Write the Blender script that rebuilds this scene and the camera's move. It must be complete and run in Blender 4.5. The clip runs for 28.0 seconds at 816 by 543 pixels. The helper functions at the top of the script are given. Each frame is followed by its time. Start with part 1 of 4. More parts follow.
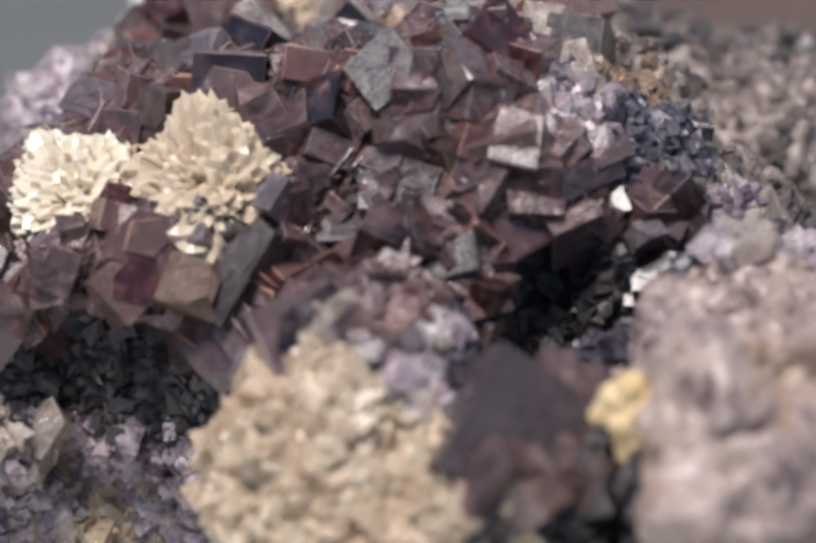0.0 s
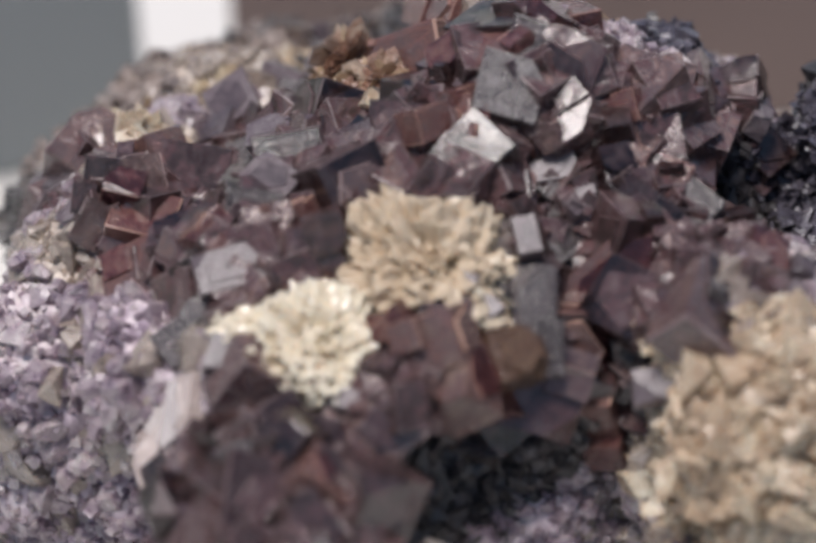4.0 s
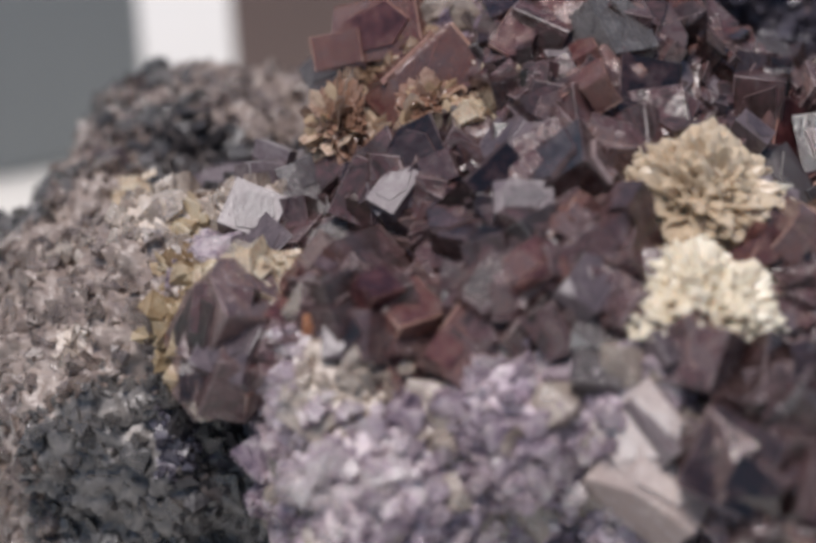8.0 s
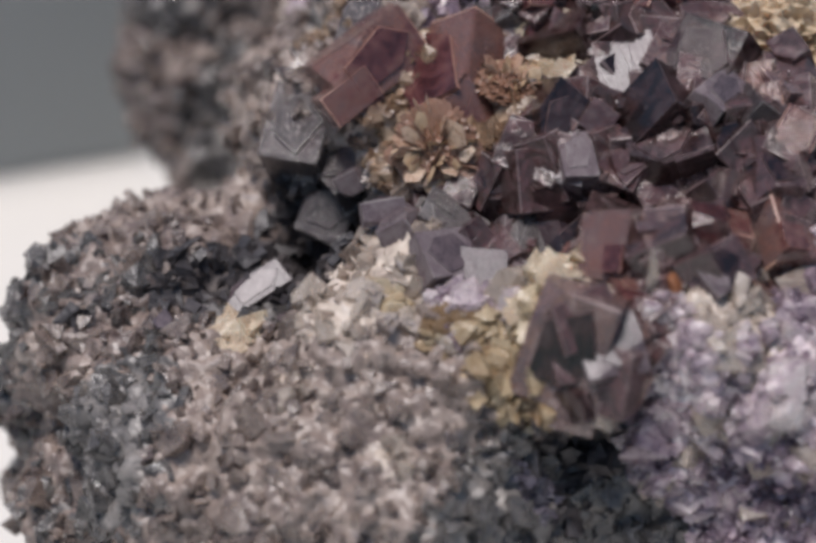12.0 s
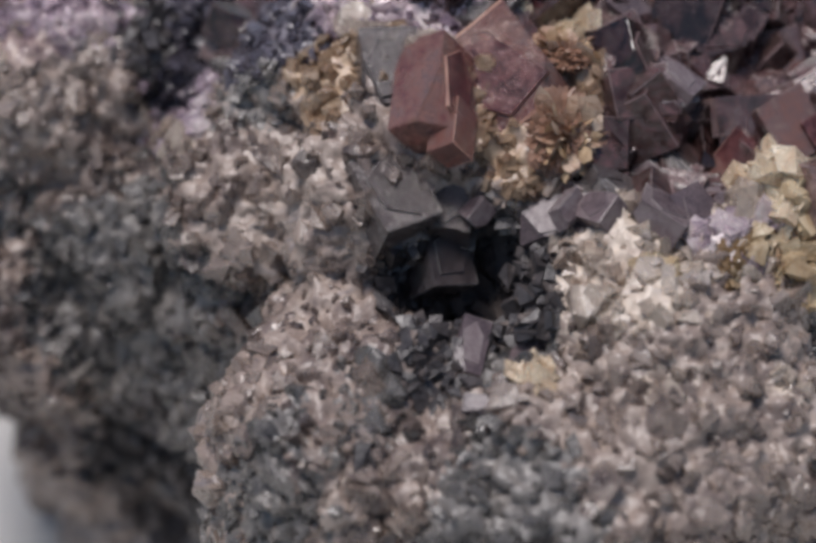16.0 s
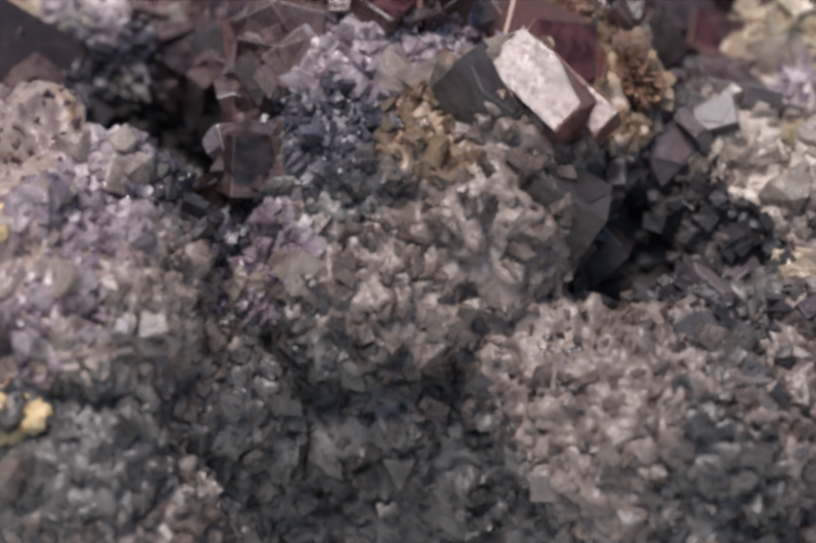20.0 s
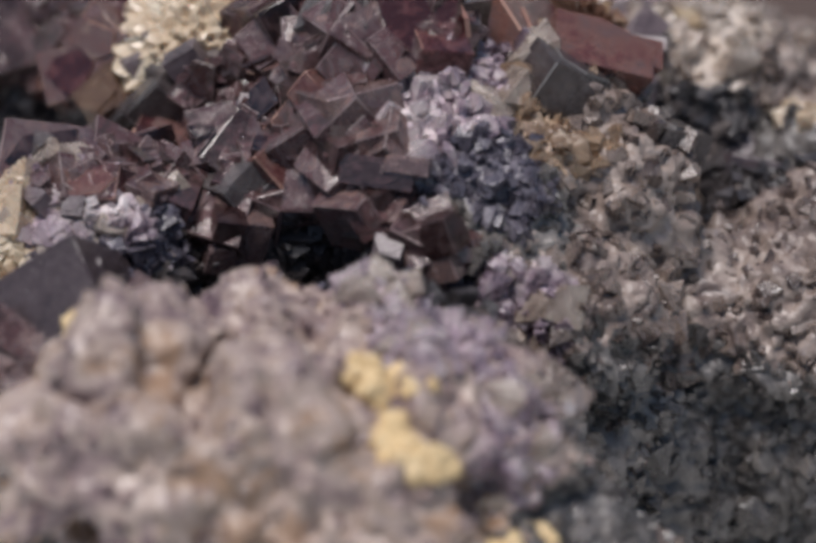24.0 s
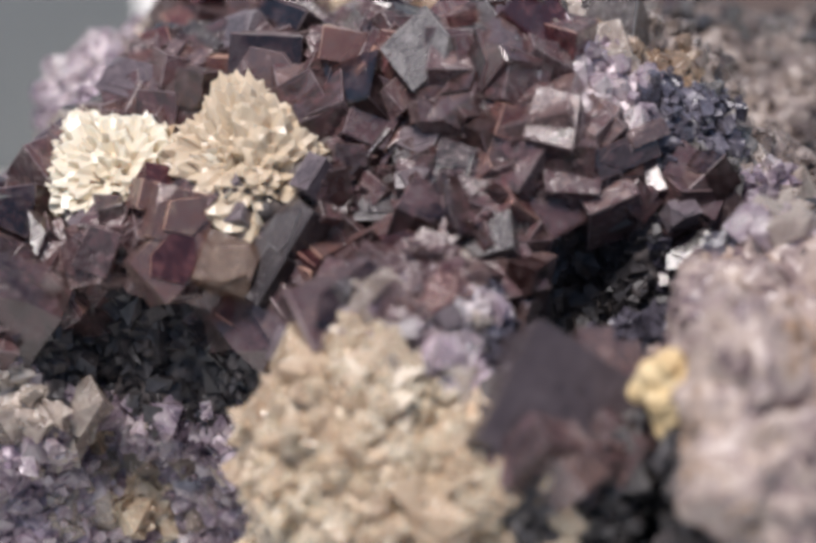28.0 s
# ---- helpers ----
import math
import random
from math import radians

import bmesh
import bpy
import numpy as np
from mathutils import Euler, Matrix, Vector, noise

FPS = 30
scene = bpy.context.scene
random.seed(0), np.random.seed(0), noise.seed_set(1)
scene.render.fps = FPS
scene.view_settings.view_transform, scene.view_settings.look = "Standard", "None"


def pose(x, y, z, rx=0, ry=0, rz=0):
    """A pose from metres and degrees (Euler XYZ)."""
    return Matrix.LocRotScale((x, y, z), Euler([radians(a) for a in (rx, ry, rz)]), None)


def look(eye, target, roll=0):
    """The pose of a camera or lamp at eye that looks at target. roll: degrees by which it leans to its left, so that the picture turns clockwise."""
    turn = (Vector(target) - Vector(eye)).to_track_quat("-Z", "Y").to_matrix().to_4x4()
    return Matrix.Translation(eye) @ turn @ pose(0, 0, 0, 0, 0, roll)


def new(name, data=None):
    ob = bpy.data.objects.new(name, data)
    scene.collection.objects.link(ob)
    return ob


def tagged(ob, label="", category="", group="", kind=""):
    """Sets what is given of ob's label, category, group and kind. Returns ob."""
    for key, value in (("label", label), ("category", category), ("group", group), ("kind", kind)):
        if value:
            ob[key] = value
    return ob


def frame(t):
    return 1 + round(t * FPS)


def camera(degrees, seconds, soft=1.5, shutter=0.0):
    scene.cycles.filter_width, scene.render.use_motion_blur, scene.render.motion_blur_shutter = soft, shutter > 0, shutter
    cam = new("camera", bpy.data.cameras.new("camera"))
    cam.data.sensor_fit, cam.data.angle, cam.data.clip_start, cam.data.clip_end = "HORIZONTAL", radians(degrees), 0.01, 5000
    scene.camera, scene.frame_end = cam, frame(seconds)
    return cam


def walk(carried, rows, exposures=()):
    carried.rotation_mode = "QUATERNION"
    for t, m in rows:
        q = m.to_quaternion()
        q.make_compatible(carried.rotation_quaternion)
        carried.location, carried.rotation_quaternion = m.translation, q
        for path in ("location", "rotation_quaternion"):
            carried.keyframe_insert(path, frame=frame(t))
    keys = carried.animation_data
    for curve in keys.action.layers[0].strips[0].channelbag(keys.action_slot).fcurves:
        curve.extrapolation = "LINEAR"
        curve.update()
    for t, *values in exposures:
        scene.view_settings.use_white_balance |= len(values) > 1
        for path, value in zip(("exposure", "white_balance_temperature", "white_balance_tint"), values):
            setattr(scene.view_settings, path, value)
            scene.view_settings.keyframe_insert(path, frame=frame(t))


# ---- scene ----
cam = camera(10.634, 28.0, soft=3.7)
VIEW = look((0.00000, -0.40257, 0.32277), (-0.00912, 0.00235, 0.04698), -3.009)
walk(cam, [(0.0, VIEW), (28.0, VIEW)],
     [(0.0, 0.44), (1.5, 0.3), (3.0, 0.22), (6.0, 0.12), (11.0, 0.13), (21.0, 0.1), (25.0, 0.02), (26.5, 0.06), (28.0, 0.46)])
cam.data.dof.use_dof = True
cam.data.dof.focus_distance = 0.462
cam.data.dof.aperture_fstop = 14.0

# the specimen's slow turn: seconds, degrees, metres of creep in x and y
TURN = [
    (0.0, 0.30, -0.00026, -0.00043),
    (0.6, 7.84, -0.00095, -0.00143),
    (1.2, 15.87, -0.00127, -0.00172),
    (2.0, 25.73, -0.00136, -0.00137),
    (2.8, 35.85, -0.00176, -0.00128),
    (3.5, 44.92, -0.00228, -0.00225),
    (5.5, 70.23, -0.00287, -0.00314),
    (7.2, 92.23, -0.00246, -0.00255),
    (9.0, 115.52, -0.00125, -0.00147),
    (10.7, 137.69, -0.00116, -0.00068),
    (12.5, 161.34, -0.00136, 0.00151),
    (14.5, 186.63, -0.00292, -0.00244),
    (16.2, 207.64, 0.00048, 0.00125),
    (18.0, 231.14, 0.00103, 0.00146),
    (19.7, 253.13, 0.00218, 0.00162),
    (21.5, 276.80, 0.00218, 0.00233),
    (23.5, 302.05, 0.00112, 0.00067),
    (25.0, 321.46, 0.00254, 0.00111),
    (26.5, 341.10, 0.00318, 0.00200),
    (27.3, 351.28, 0.00363, 0.00281),
    (28.0, 360.29, 0.00356, 0.00314),
]

from mathutils import kdtree

# ---- light ----
world = bpy.data.worlds.new("sky")
scene.world = world
world.use_nodes = True
wn = world.node_tree.nodes
sky = wn.new("ShaderNodeTexSky")
sky.sky_type = "NISHITA"
sky.sun_disc = False
sky.sun_elevation, sky.sun_rotation = radians(78), radians(-124)
world.node_tree.links.new(sky.outputs[0], wn["Background"].inputs[0])
wn["Background"].inputs[1].default_value = 0.09
sun = new("sun", bpy.data.lights.new("sun", "SUN"))
sun.data.energy, sun.data.angle, sun.data.color = 3.35, radians(26), (1.0, 0.94, 0.93)
sun.matrix_world = look((-0.15, -0.10, 0.98), (0, 0, 0))


# ---- materials ----
def material(name, colors, scale=200.0, rough=0.6, bump=0.3, spec=0.4, detail=6.0):
    """Rock surface: a ramp of colours over noise at two scales, with fine relief."""
    m = bpy.data.materials.new(name)
    m.use_nodes = True
    n, k = m.node_tree.nodes, m.node_tree.links
    b = n["Principled BSDF"]
    tc = n.new("ShaderNodeTexCoord")
    no = n.new("ShaderNodeTexNoise")
    no.inputs["Scale"].default_value, no.inputs["Detail"].default_value = scale, detail
    no.inputs["Roughness"].default_value = 0.65
    ra = n.new("ShaderNodeValToRGB")
    ra.color_ramp.elements.remove(ra.color_ramp.elements[1])
    for i, c in enumerate(colors):
        p = 0.3 + 0.4 * i / max(1, len(colors) - 1)
        e = ra.color_ramp.elements[0] if i == 0 else ra.color_ramp.elements.new(p)
        e.position, e.color = p, (*c, 1)
    k.new(tc.outputs["Object"], no.inputs["Vector"])
    k.new(no.outputs["Fac"], ra.inputs["Fac"])
    k.new(ra.outputs["Color"], b.inputs["Base Color"])
    b.inputs["Roughness"].default_value = rough
    b.inputs["Specular IOR Level"].default_value = spec
    bu = n.new("ShaderNodeBump")
    bu.inputs["Strength"].default_value, bu.inputs["Distance"].default_value = bump, 0.0006
    n2 = n.new("ShaderNodeTexNoise")
    n2.inputs["Scale"].default_value, n2.inputs["Detail"].default_value = scale * 5, 4
    k.new(tc.outputs["Object"], n2.inputs["Vector"])
    k.new(n2.outputs["Fac"], bu.inputs["Height"])
    k.new(bu.outputs["Normal"], b.inputs["Normal"])
    return m


MATRIX = material("dark_matrix", [(0.03, 0.026, 0.028), (0.08, 0.065, 0.06), (0.2, 0.16, 0.14)])
WHITE = material("white_card", [(0.63, 0.605, 0.56), (0.67, 0.645, 0.6)], 8, 0.5, 0.02)
GREY = material("grey_board", [(0.243, 0.257, 0.252), (0.29, 0.303, 0.297)], 6, 0.7, 0.05)
BROWN = material("brown_board", [(0.195, 0.14, 0.122), (0.235, 0.172, 0.152)], 6, 0.7, 0.05)


def gem(name, colors, rough=0.2, scale=0.0, clear=0.0, per_part=True, bump=0.4, soft=0.0, vivid=1.0, coat=0.0):
    """Glassy crystal: the colour differs from crystal to crystal, with clouds, specks and growth lines in it."""
    scale = scale or (3.2 if per_part else 85.0)
    m = bpy.data.materials.new(name)
    m.use_nodes = True
    n, k = m.node_tree.nodes, m.node_tree.links
    b = n["Principled BSDF"]

    def sums(x, times, plus):
        s = n.new("ShaderNodeMath")
        s.operation = "MULTIPLY_ADD"
        k.new(x, s.inputs[0])
        s.inputs[1].default_value = times
        if isinstance(plus, float):
            s.inputs[2].default_value = plus
        else:
            k.new(plus, s.inputs[2])
        return s.outputs[0]

    def cloud(size, detail, swirl=0.6):
        t = n.new("ShaderNodeTexNoise")
        t.inputs["Scale"].default_value, t.inputs["Detail"].default_value = size, detail
        t.inputs["Roughness"].default_value, t.inputs["Distortion"].default_value = 0.6, swirl
        k.new(tc.outputs["Object"], t.inputs["Vector"])
        return t.outputs["Fac"]

    tc = n.new("ShaderNodeTexCoord")
    pick = n.new("ShaderNodeObjectInfo") if per_part else n.new("ShaderNodeNewGeometry")
    rnd = pick.outputs["Random"] if per_part else pick.outputs["Random Per Island"]
    big, fine = cloud(scale, 4), cloud(scale * 9, 3)
    if per_part:
        wv = n.new("ShaderNodeTexWave")
        wv.inputs["Scale"].default_value, wv.inputs["Distortion"].default_value, wv.inputs["Detail"].default_value = 2.2, 5.0, 3
        wv.inputs["Detail Scale"].default_value = 1.6
        k.new(tc.outputs["Object"], wv.inputs["Vector"])
        tone = sums(big, 1.4, sums(rnd, 0.8, sums(fine, 0.6, sums(wv.outputs["Fac"], 0.07, -1.02))))
    else:
        mid = cloud(scale * 3.1, 5, 2.2)
        tone = sums(big, 1.4, sums(mid, 1.45, sums(rnd, 0.14, sums(fine, 0.2, -1.12))))
    ra = n.new("ShaderNodeValToRGB")
    ra.color_ramp.elements.remove(ra.color_ramp.elements[1])
    for i, c in enumerate(colors):
        p = i / max(1, len(colors) - 1)
        e = ra.color_ramp.elements[0] if i == 0 else ra.color_ramp.elements.new(p)
        e.position, e.color = p, (*c, 1)
    k.new(sums(tone, vivid, 0.5 - 0.5 * vivid), ra.inputs["Fac"])
    k.new(ra.outputs["Color"], b.inputs["Base Color"])
    k.new(sums(fine, 0.5, sums(big, 0.3, rough - 0.4)), b.inputs["Roughness"])
    b.inputs["IOR"].default_value = 1.5
    b.inputs["Transmission Weight"].default_value = clear
    b.inputs["Coat Weight"].default_value, b.inputs["Coat Roughness"].default_value = coat, 0.06
    if soft:
        b.inputs["Subsurface Weight"].default_value = soft
        b.inputs["Subsurface Scale"].default_value = 0.0012
        b.inputs["Subsurface Radius"].default_value = (1.0, 0.8, 0.7)
    bu = n.new("ShaderNodeBump")
    bu.inputs["Strength"].default_value, bu.inputs["Distance"].default_value = bump, 0.0005
    if per_part:
        k.new(sums(wv.outputs["Fac"], 0.12, sums(fine, 0.8, big)), bu.inputs["Height"])
    else:
        k.new(sums(mid, 1.5, fine), bu.inputs["Height"])
    k.new(bu.outputs["Normal"], b.inputs["Normal"])
    return m


PLUM = [(0.016, 0.009, 0.009), (0.075, 0.034, 0.032), (0.105, 0.075, 0.07), (0.19, 0.095, 0.096), (0.23, 0.17, 0.165), (0.32, 0.19, 0.168), (0.48, 0.37, 0.345)]
RUST = [(0.09, 0.03, 0.034), (0.25, 0.095, 0.095), (0.38, 0.2, 0.165), (0.28, 0.175, 0.17), (0.54, 0.38, 0.3)]
LILAC = [(0.11, 0.072, 0.105), (0.385, 0.288, 0.345), (0.65, 0.53, 0.565), (0.81, 0.71, 0.69), (0.88, 0.82, 0.8)]
CREAM = [(0.5, 0.34, 0.22), (0.7, 0.53, 0.37), (0.82, 0.69, 0.51), (0.88, 0.8, 0.65)]
BEIGE = [(0.09, 0.065, 0.06), (0.2, 0.153, 0.135), (0.315, 0.246, 0.21), (0.43, 0.35, 0.3), (0.3, 0.257, 0.255)]
SLATE = [(0.048, 0.043, 0.043), (0.128, 0.118, 0.112), (0.225, 0.205, 0.19), (0.36, 0.322, 0.292)]
INDIGO = [(0.03, 0.026, 0.034), (0.075, 0.066, 0.086), (0.15, 0.135, 0.162), (0.31, 0.28, 0.315)]
ORANGE = [(0.2, 0.115, 0.08), (0.38, 0.25, 0.165), (0.57, 0.42, 0.29), (0.52, 0.41, 0.35)]
AMBER = [(0.26, 0.165, 0.085), (0.48, 0.345, 0.2), (0.66, 0.53, 0.35), (0.78, 0.69, 0.52)]
FROST = [(0.3, 0.225, 0.18), (0.52, 0.42, 0.35), (0.7, 0.6, 0.5), (0.68, 0.6, 0.56)]
KNOB = [(0.1, 0.064, 0.07), (0.185, 0.13, 0.13), (0.285, 0.212, 0.193), (0.42, 0.33, 0.28), (0.36, 0.275, 0.225), (0.31, 0.2, 0.13)]
GEMS = {
    "plum": gem("plum_crystal", PLUM, 0.12, clear=0.6, bump=0.16, coat=0.3), "rust": gem("rust_crystal", RUST, 0.12, clear=0.65, bump=0.16),
    "slate": gem("slate_crystal", [(0.06, 0.046, 0.046), (0.125, 0.1, 0.098), (0.18, 0.158, 0.152), (0.31, 0.28, 0.27)], 0.13, clear=0.5),
    "chip": gem("mirror_plum", [(0.06, 0.045, 0.05), (0.12, 0.09, 0.095), (0.18, 0.15, 0.15)], 0.3, bump=0.14), "amber": gem("amber_crystal", [(0.11, 0.055, 0.036), (0.22, 0.125, 0.08), (0.34, 0.22, 0.14)], 0.16, clear=0.6),
    "jet": gem("jet_crystal", [(0.03, 0.022, 0.024), (0.06, 0.044, 0.046), (0.1, 0.075, 0.078)], 0.16, clear=0.3),
    "orange": gem("orange_crystal", [(0.36, 0.13, 0.06), (0.45, 0.19, 0.09)], 0.2, clear=0.4), "pale": gem("pale_crystal", [(0.5, 0.4, 0.36), (0.68, 0.57, 0.52), (0.8, 0.71, 0.66)], 0.2, clear=0.25, soft=0.2),
    "cream": gem("cream_crystal", [(0.6, 0.47, 0.33), (0.78, 0.66, 0.49), (0.87, 0.78, 0.61), (0.92, 0.86, 0.73)], 0.3, soft=0.35, clear=0.18, bump=0.1),
}
GRAIN = {
    "plum": gem("plum_grain", PLUM, 0.16, per_part=False, clear=0.5), "lilac": gem("lilac_grain", LILAC, 0.2, per_part=False, vivid=1.25, clear=0.6),
    "cream": gem("cream_grain", CREAM, 0.25, per_part=False, soft=0.25, clear=0.42), "beige": gem("beige_grain", BEIGE, 0.24, per_part=False, vivid=1.25, clear=0.55),
    "slate": gem("slate_grain", SLATE, 0.24, per_part=False, vivid=1.15, clear=0.5), "indigo": gem("indigo_grain", INDIGO, 0.2, per_part=False, clear=0.4),
    "orange": gem("orange_grain", ORANGE, 0.2, per_part=False, clear=0.6), "amber": gem("amber_grain", AMBER, 0.2, per_part=False, clear=0.48),
    "frost": gem("frost_grain", FROST, 0.22, per_part=False, vivid=1.2, clear=0.6), "knob": gem("knob_grain", KNOB, 0.45, scale=48.0, per_part=False, soft=0.3, vivid=1.5),
    # near-black: the shade inside the recesses, put into the grain colour
    "hollow_shade": gem("recess_shade_grain", [(0.018, 0.016, 0.016), (0.042, 0.037, 0.038), (0.095, 0.082, 0.08)], 0.4, per_part=False),
}
# the rock under each crust: the same tints, but solid
SOLID = {k: gem("solid_" + k, [tuple(v * (0.95 if k in ("cream", "knob") else 0.76) for v in q) for q in c], 0.32, scale=34.0 if k == "knob" else 48.0, per_part=False, bump=0.6, vivid=1.6 if k == "knob" else 1.15) for k, c in (("plum", PLUM), ("lilac", LILAC), ("cream", CREAM), ("beige", BEIGE), ("slate", SLATE),
         ("indigo", INDIGO), ("orange", ORANGE), ("amber", AMBER), ("frost", FROST), ("knob", KNOB))}
SOLID["hollow_shade"] = GRAIN["hollow_shade"]
# paler edges: wear, and the bright edge highlights put into the colour
RIMS = {k: gem("worn_lit_" + k + "_edge", c, 0.42, bump=0.2) for k, c in (("plum", [(0.06, 0.038, 0.038), (0.15, 0.1, 0.098), (0.3, 0.235, 0.225)]), ("rust", [(0.2, 0.1, 0.08), (0.42, 0.27, 0.2)]),
        ("slate", [(0.11, 0.104, 0.1), (0.24, 0.226, 0.212)]), ("chip", [(0.12, 0.1, 0.1), (0.3, 0.27, 0.26)]))}
GRAIN_RIM = gem("worn_lit_druse_edge", [(0.05, 0.032, 0.032), (0.12, 0.085, 0.082), (0.3, 0.24, 0.23)], 0.3, per_part=False, bump=0.2)
YELLOW = material("yellow_crust", [(0.5, 0.33, 0.16), (0.66, 0.49, 0.26), (0.74, 0.6, 0.38)], 500, 0.6, 0.4)


def part(name, bm, mat, parent, label=""):
    me = bpy.data.meshes.new(name)
    bm.to_mesh(me)
    bm.free()
    me.materials.append(mat)
    ob = new(name, me)
    ob.parent = parent
    return tagged(ob, label)


def box(bm, lo, hi, bevel=0.002):
    r = bmesh.ops.create_cube(bm, size=1.0)
    for v in r["verts"]:
        v.co = Vector([(a + b) / 2 + c * (b - a) for a, b, c in zip(lo, hi, v.co)])
    if bevel:
        bmesh.ops.bevel(bm, geom=bm.edges[:], offset=bevel, segments=3, affect="EDGES", profile=0.5)


# ---- table and backing ----
bm = bmesh.new()
box(bm, (-0.6, -0.7, -0.03), (0.6, 0.9, 0.0))
table = part("table", bm, WHITE, None)
tagged(table, "plain matt white table top under the mineral", "table", kind="structure")

bm = bmesh.new()
box(bm, (-0.24, 0.0, 0.0), (0.0, 0.005, 0.045), 0.0008)
board = part("grey_board", bm, GREY, None)
board.matrix_world = pose(-0.0455, 0.1020, 0.0004, 0, 0, 12.6)
tagged(board, "plain slate grey card board standing on the white table", "board")
bm = bmesh.new()
box(bm, (0.0, 0.0, 0.0), (0.26, 0.005, 0.045), 0.0008)
board2 = part("brown_board", bm, BROWN, None)
board2.matrix_world = pose(-0.0335, 0.1044, 0.0004, 0, 0, 0)
tagged(board2, "plain mauve brown card board standing on the white table", "board")

# ---- specimen ----
specimen = new("mineral_specimen")
specimen.empty_display_size = 0.05
tagged(specimen, "purple brown crystal cluster with cream rosettes on dark rock", "mineral")
LOBES = []


def lobe(x, y, z, r, flank=True):
    LOBES.append((x, y, z, r, flank))


lobe(-0.10, -1.19, 7.37, 1.15)
lobe(1.21, 4.41, 4.60, 1.15)
lobe(4.22, -5.38, 6.31, 1.15)
lobe(-4.02, 1.37, 5.11, 1.15)
lobe(-1.50, -5.87, 5.70, 1.15)
lobe(1.59, -0.37, 3.48, 1.15)
lobe(-3.69, -2.01, 6.10, 1.15)
lobe(-0.50, 2.31, 5.60, 1.15)
lobe(3.01, -4.08, 4.02, 1.15)
lobe(-1.14, 4.31, 4.63, 1.15)
lobe(3.22, 2.08, 4.74, 1.15)
lobe(2.10, -7.26, 6.97, 0.70)
lobe(1.20, -4.04, 5.39, 1.15)
lobe(-2.59, -0.15, 6.59, 1.15)
lobe(-0.91, -3.45, 5.16, 1.15)
lobe(2.25, -1.05, 5.76, 1.15)
lobe(3.94, -3.65, 6.28, 1.15)
lobe(-2.14, 2.28, 5.05, 1.15)
lobe(2.17, -4.96, 6.52, 1.15)
lobe(0.66, 0.13, 6.79, 1.15)
lobe(-4.29, -0.77, 6.04, 1.15)
lobe(-3.69, -1.38, 4.74, 1.15)
lobe(1.52, 2.14, 4.76, 1.15)
lobe(-2.37, -1.70, 6.61, 1.15)
lobe(2.17, -2.73, 5.42, 1.15)
lobe(-0.33, -2.17, 6.22, 1.15)
lobe(-0.04, -5.73, 6.07, 1.15)
lobe(-1.23, -4.54, 6.46, 1.15)
lobe(-5.57, -2.18, 5.72, 1.15)
lobe(0.11, 4.16, 4.92, 1.15)
lobe(-1.04, 0.23, 6.58, 1.15)
lobe(2.04, 0.89, 4.83, 1.15)
lobe(1.30, -1.29, 6.65, 1.15)
lobe(2.74, -4.00, 6.50, 1.15)
lobe(-3.10, 1.19, 5.70, 1.15)
lobe(-1.33, 3.01, 5.54, 1.15)
lobe(-1.83, -2.21, 4.46, 1.15)
lobe(0.68, 0.41, 5.55, 1.15)
lobe(0.70, -1.58, 5.28, 1.15)
lobe(1.87, -2.92, 3.86, 1.15)
lobe(-2.90, -1.39, 5.99, 1.15)
lobe(2.10, 3.47, 4.65, 1.15)
lobe(-4.04, 0.47, 5.83, 1.15)
lobe(3.58, -4.34, 6.57, 1.15)
lobe(-1.32, 1.98, 5.42, 1.15)
lobe(3.04, -6.74, 7.12, 0.70)
lobe(3.10, -2.65, 4.66, 1.15)
lobe(0.60, -1.92, 6.74, 1.15)
lobe(1.44, 3.62, 4.83, 1.15)
lobe(-3.35, -0.17, 6.52, 1.15)
lobe(0.92, -0.63, 6.57, 1.15)
lobe(-0.75, -1.57, 6.68, 1.15)
lobe(4.16, -4.19, 5.57, 1.15)
lobe(1.40, 0.20, 6.22, 1.15)
lobe(-4.39, -1.51, 5.69, 1.15)
lobe(-1.43, -0.96, 6.99, 1.15)
lobe(-3.10, 2.07, 5.06, 1.15)
lobe(2.73, 1.68, 4.75, 1.15)
lobe(-0.10, 0.68, 6.36, 1.15)
lobe(-1.49, 3.56, 4.51, 1.15)
lobe(-0.45, -0.46, 6.32, 1.15)
lobe(1.58, -0.72, 5.33, 1.15)
lobe(3.38, -5.56, 6.81, 1.15)
lobe(3.14, -3.56, 6.19, 1.15)
lobe(-1.71, -5.29, 6.05, 1.15)
lobe(-2.57, -2.39, 5.86, 1.15)
lobe(1.65, -1.22, 3.96, 1.15)
lobe(-0.90, 3.81, 5.00, 1.15)
lobe(0.01, 2.16, 5.33, 1.15)
lobe(2.50, 2.40, 4.94, 1.15)
lobe(1.89, -1.53, 5.28, 1.15)
lobe(-3.67, -1.54, 6.14, 1.15)
lobe(0.90, -1.08, 6.76, 1.15)
lobe(-0.30, 3.39, 5.43, 1.15)
lobe(0.26, -1.75, 6.98, 1.15)
lobe(1.09, -1.90, 6.35, 1.15)
lobe(2.10, -6.49, 7.57, 0.70)
lobe(-0.51, -2.60, 6.37, 1.15)
lobe(1.77, -1.36, 6.11, 1.15)
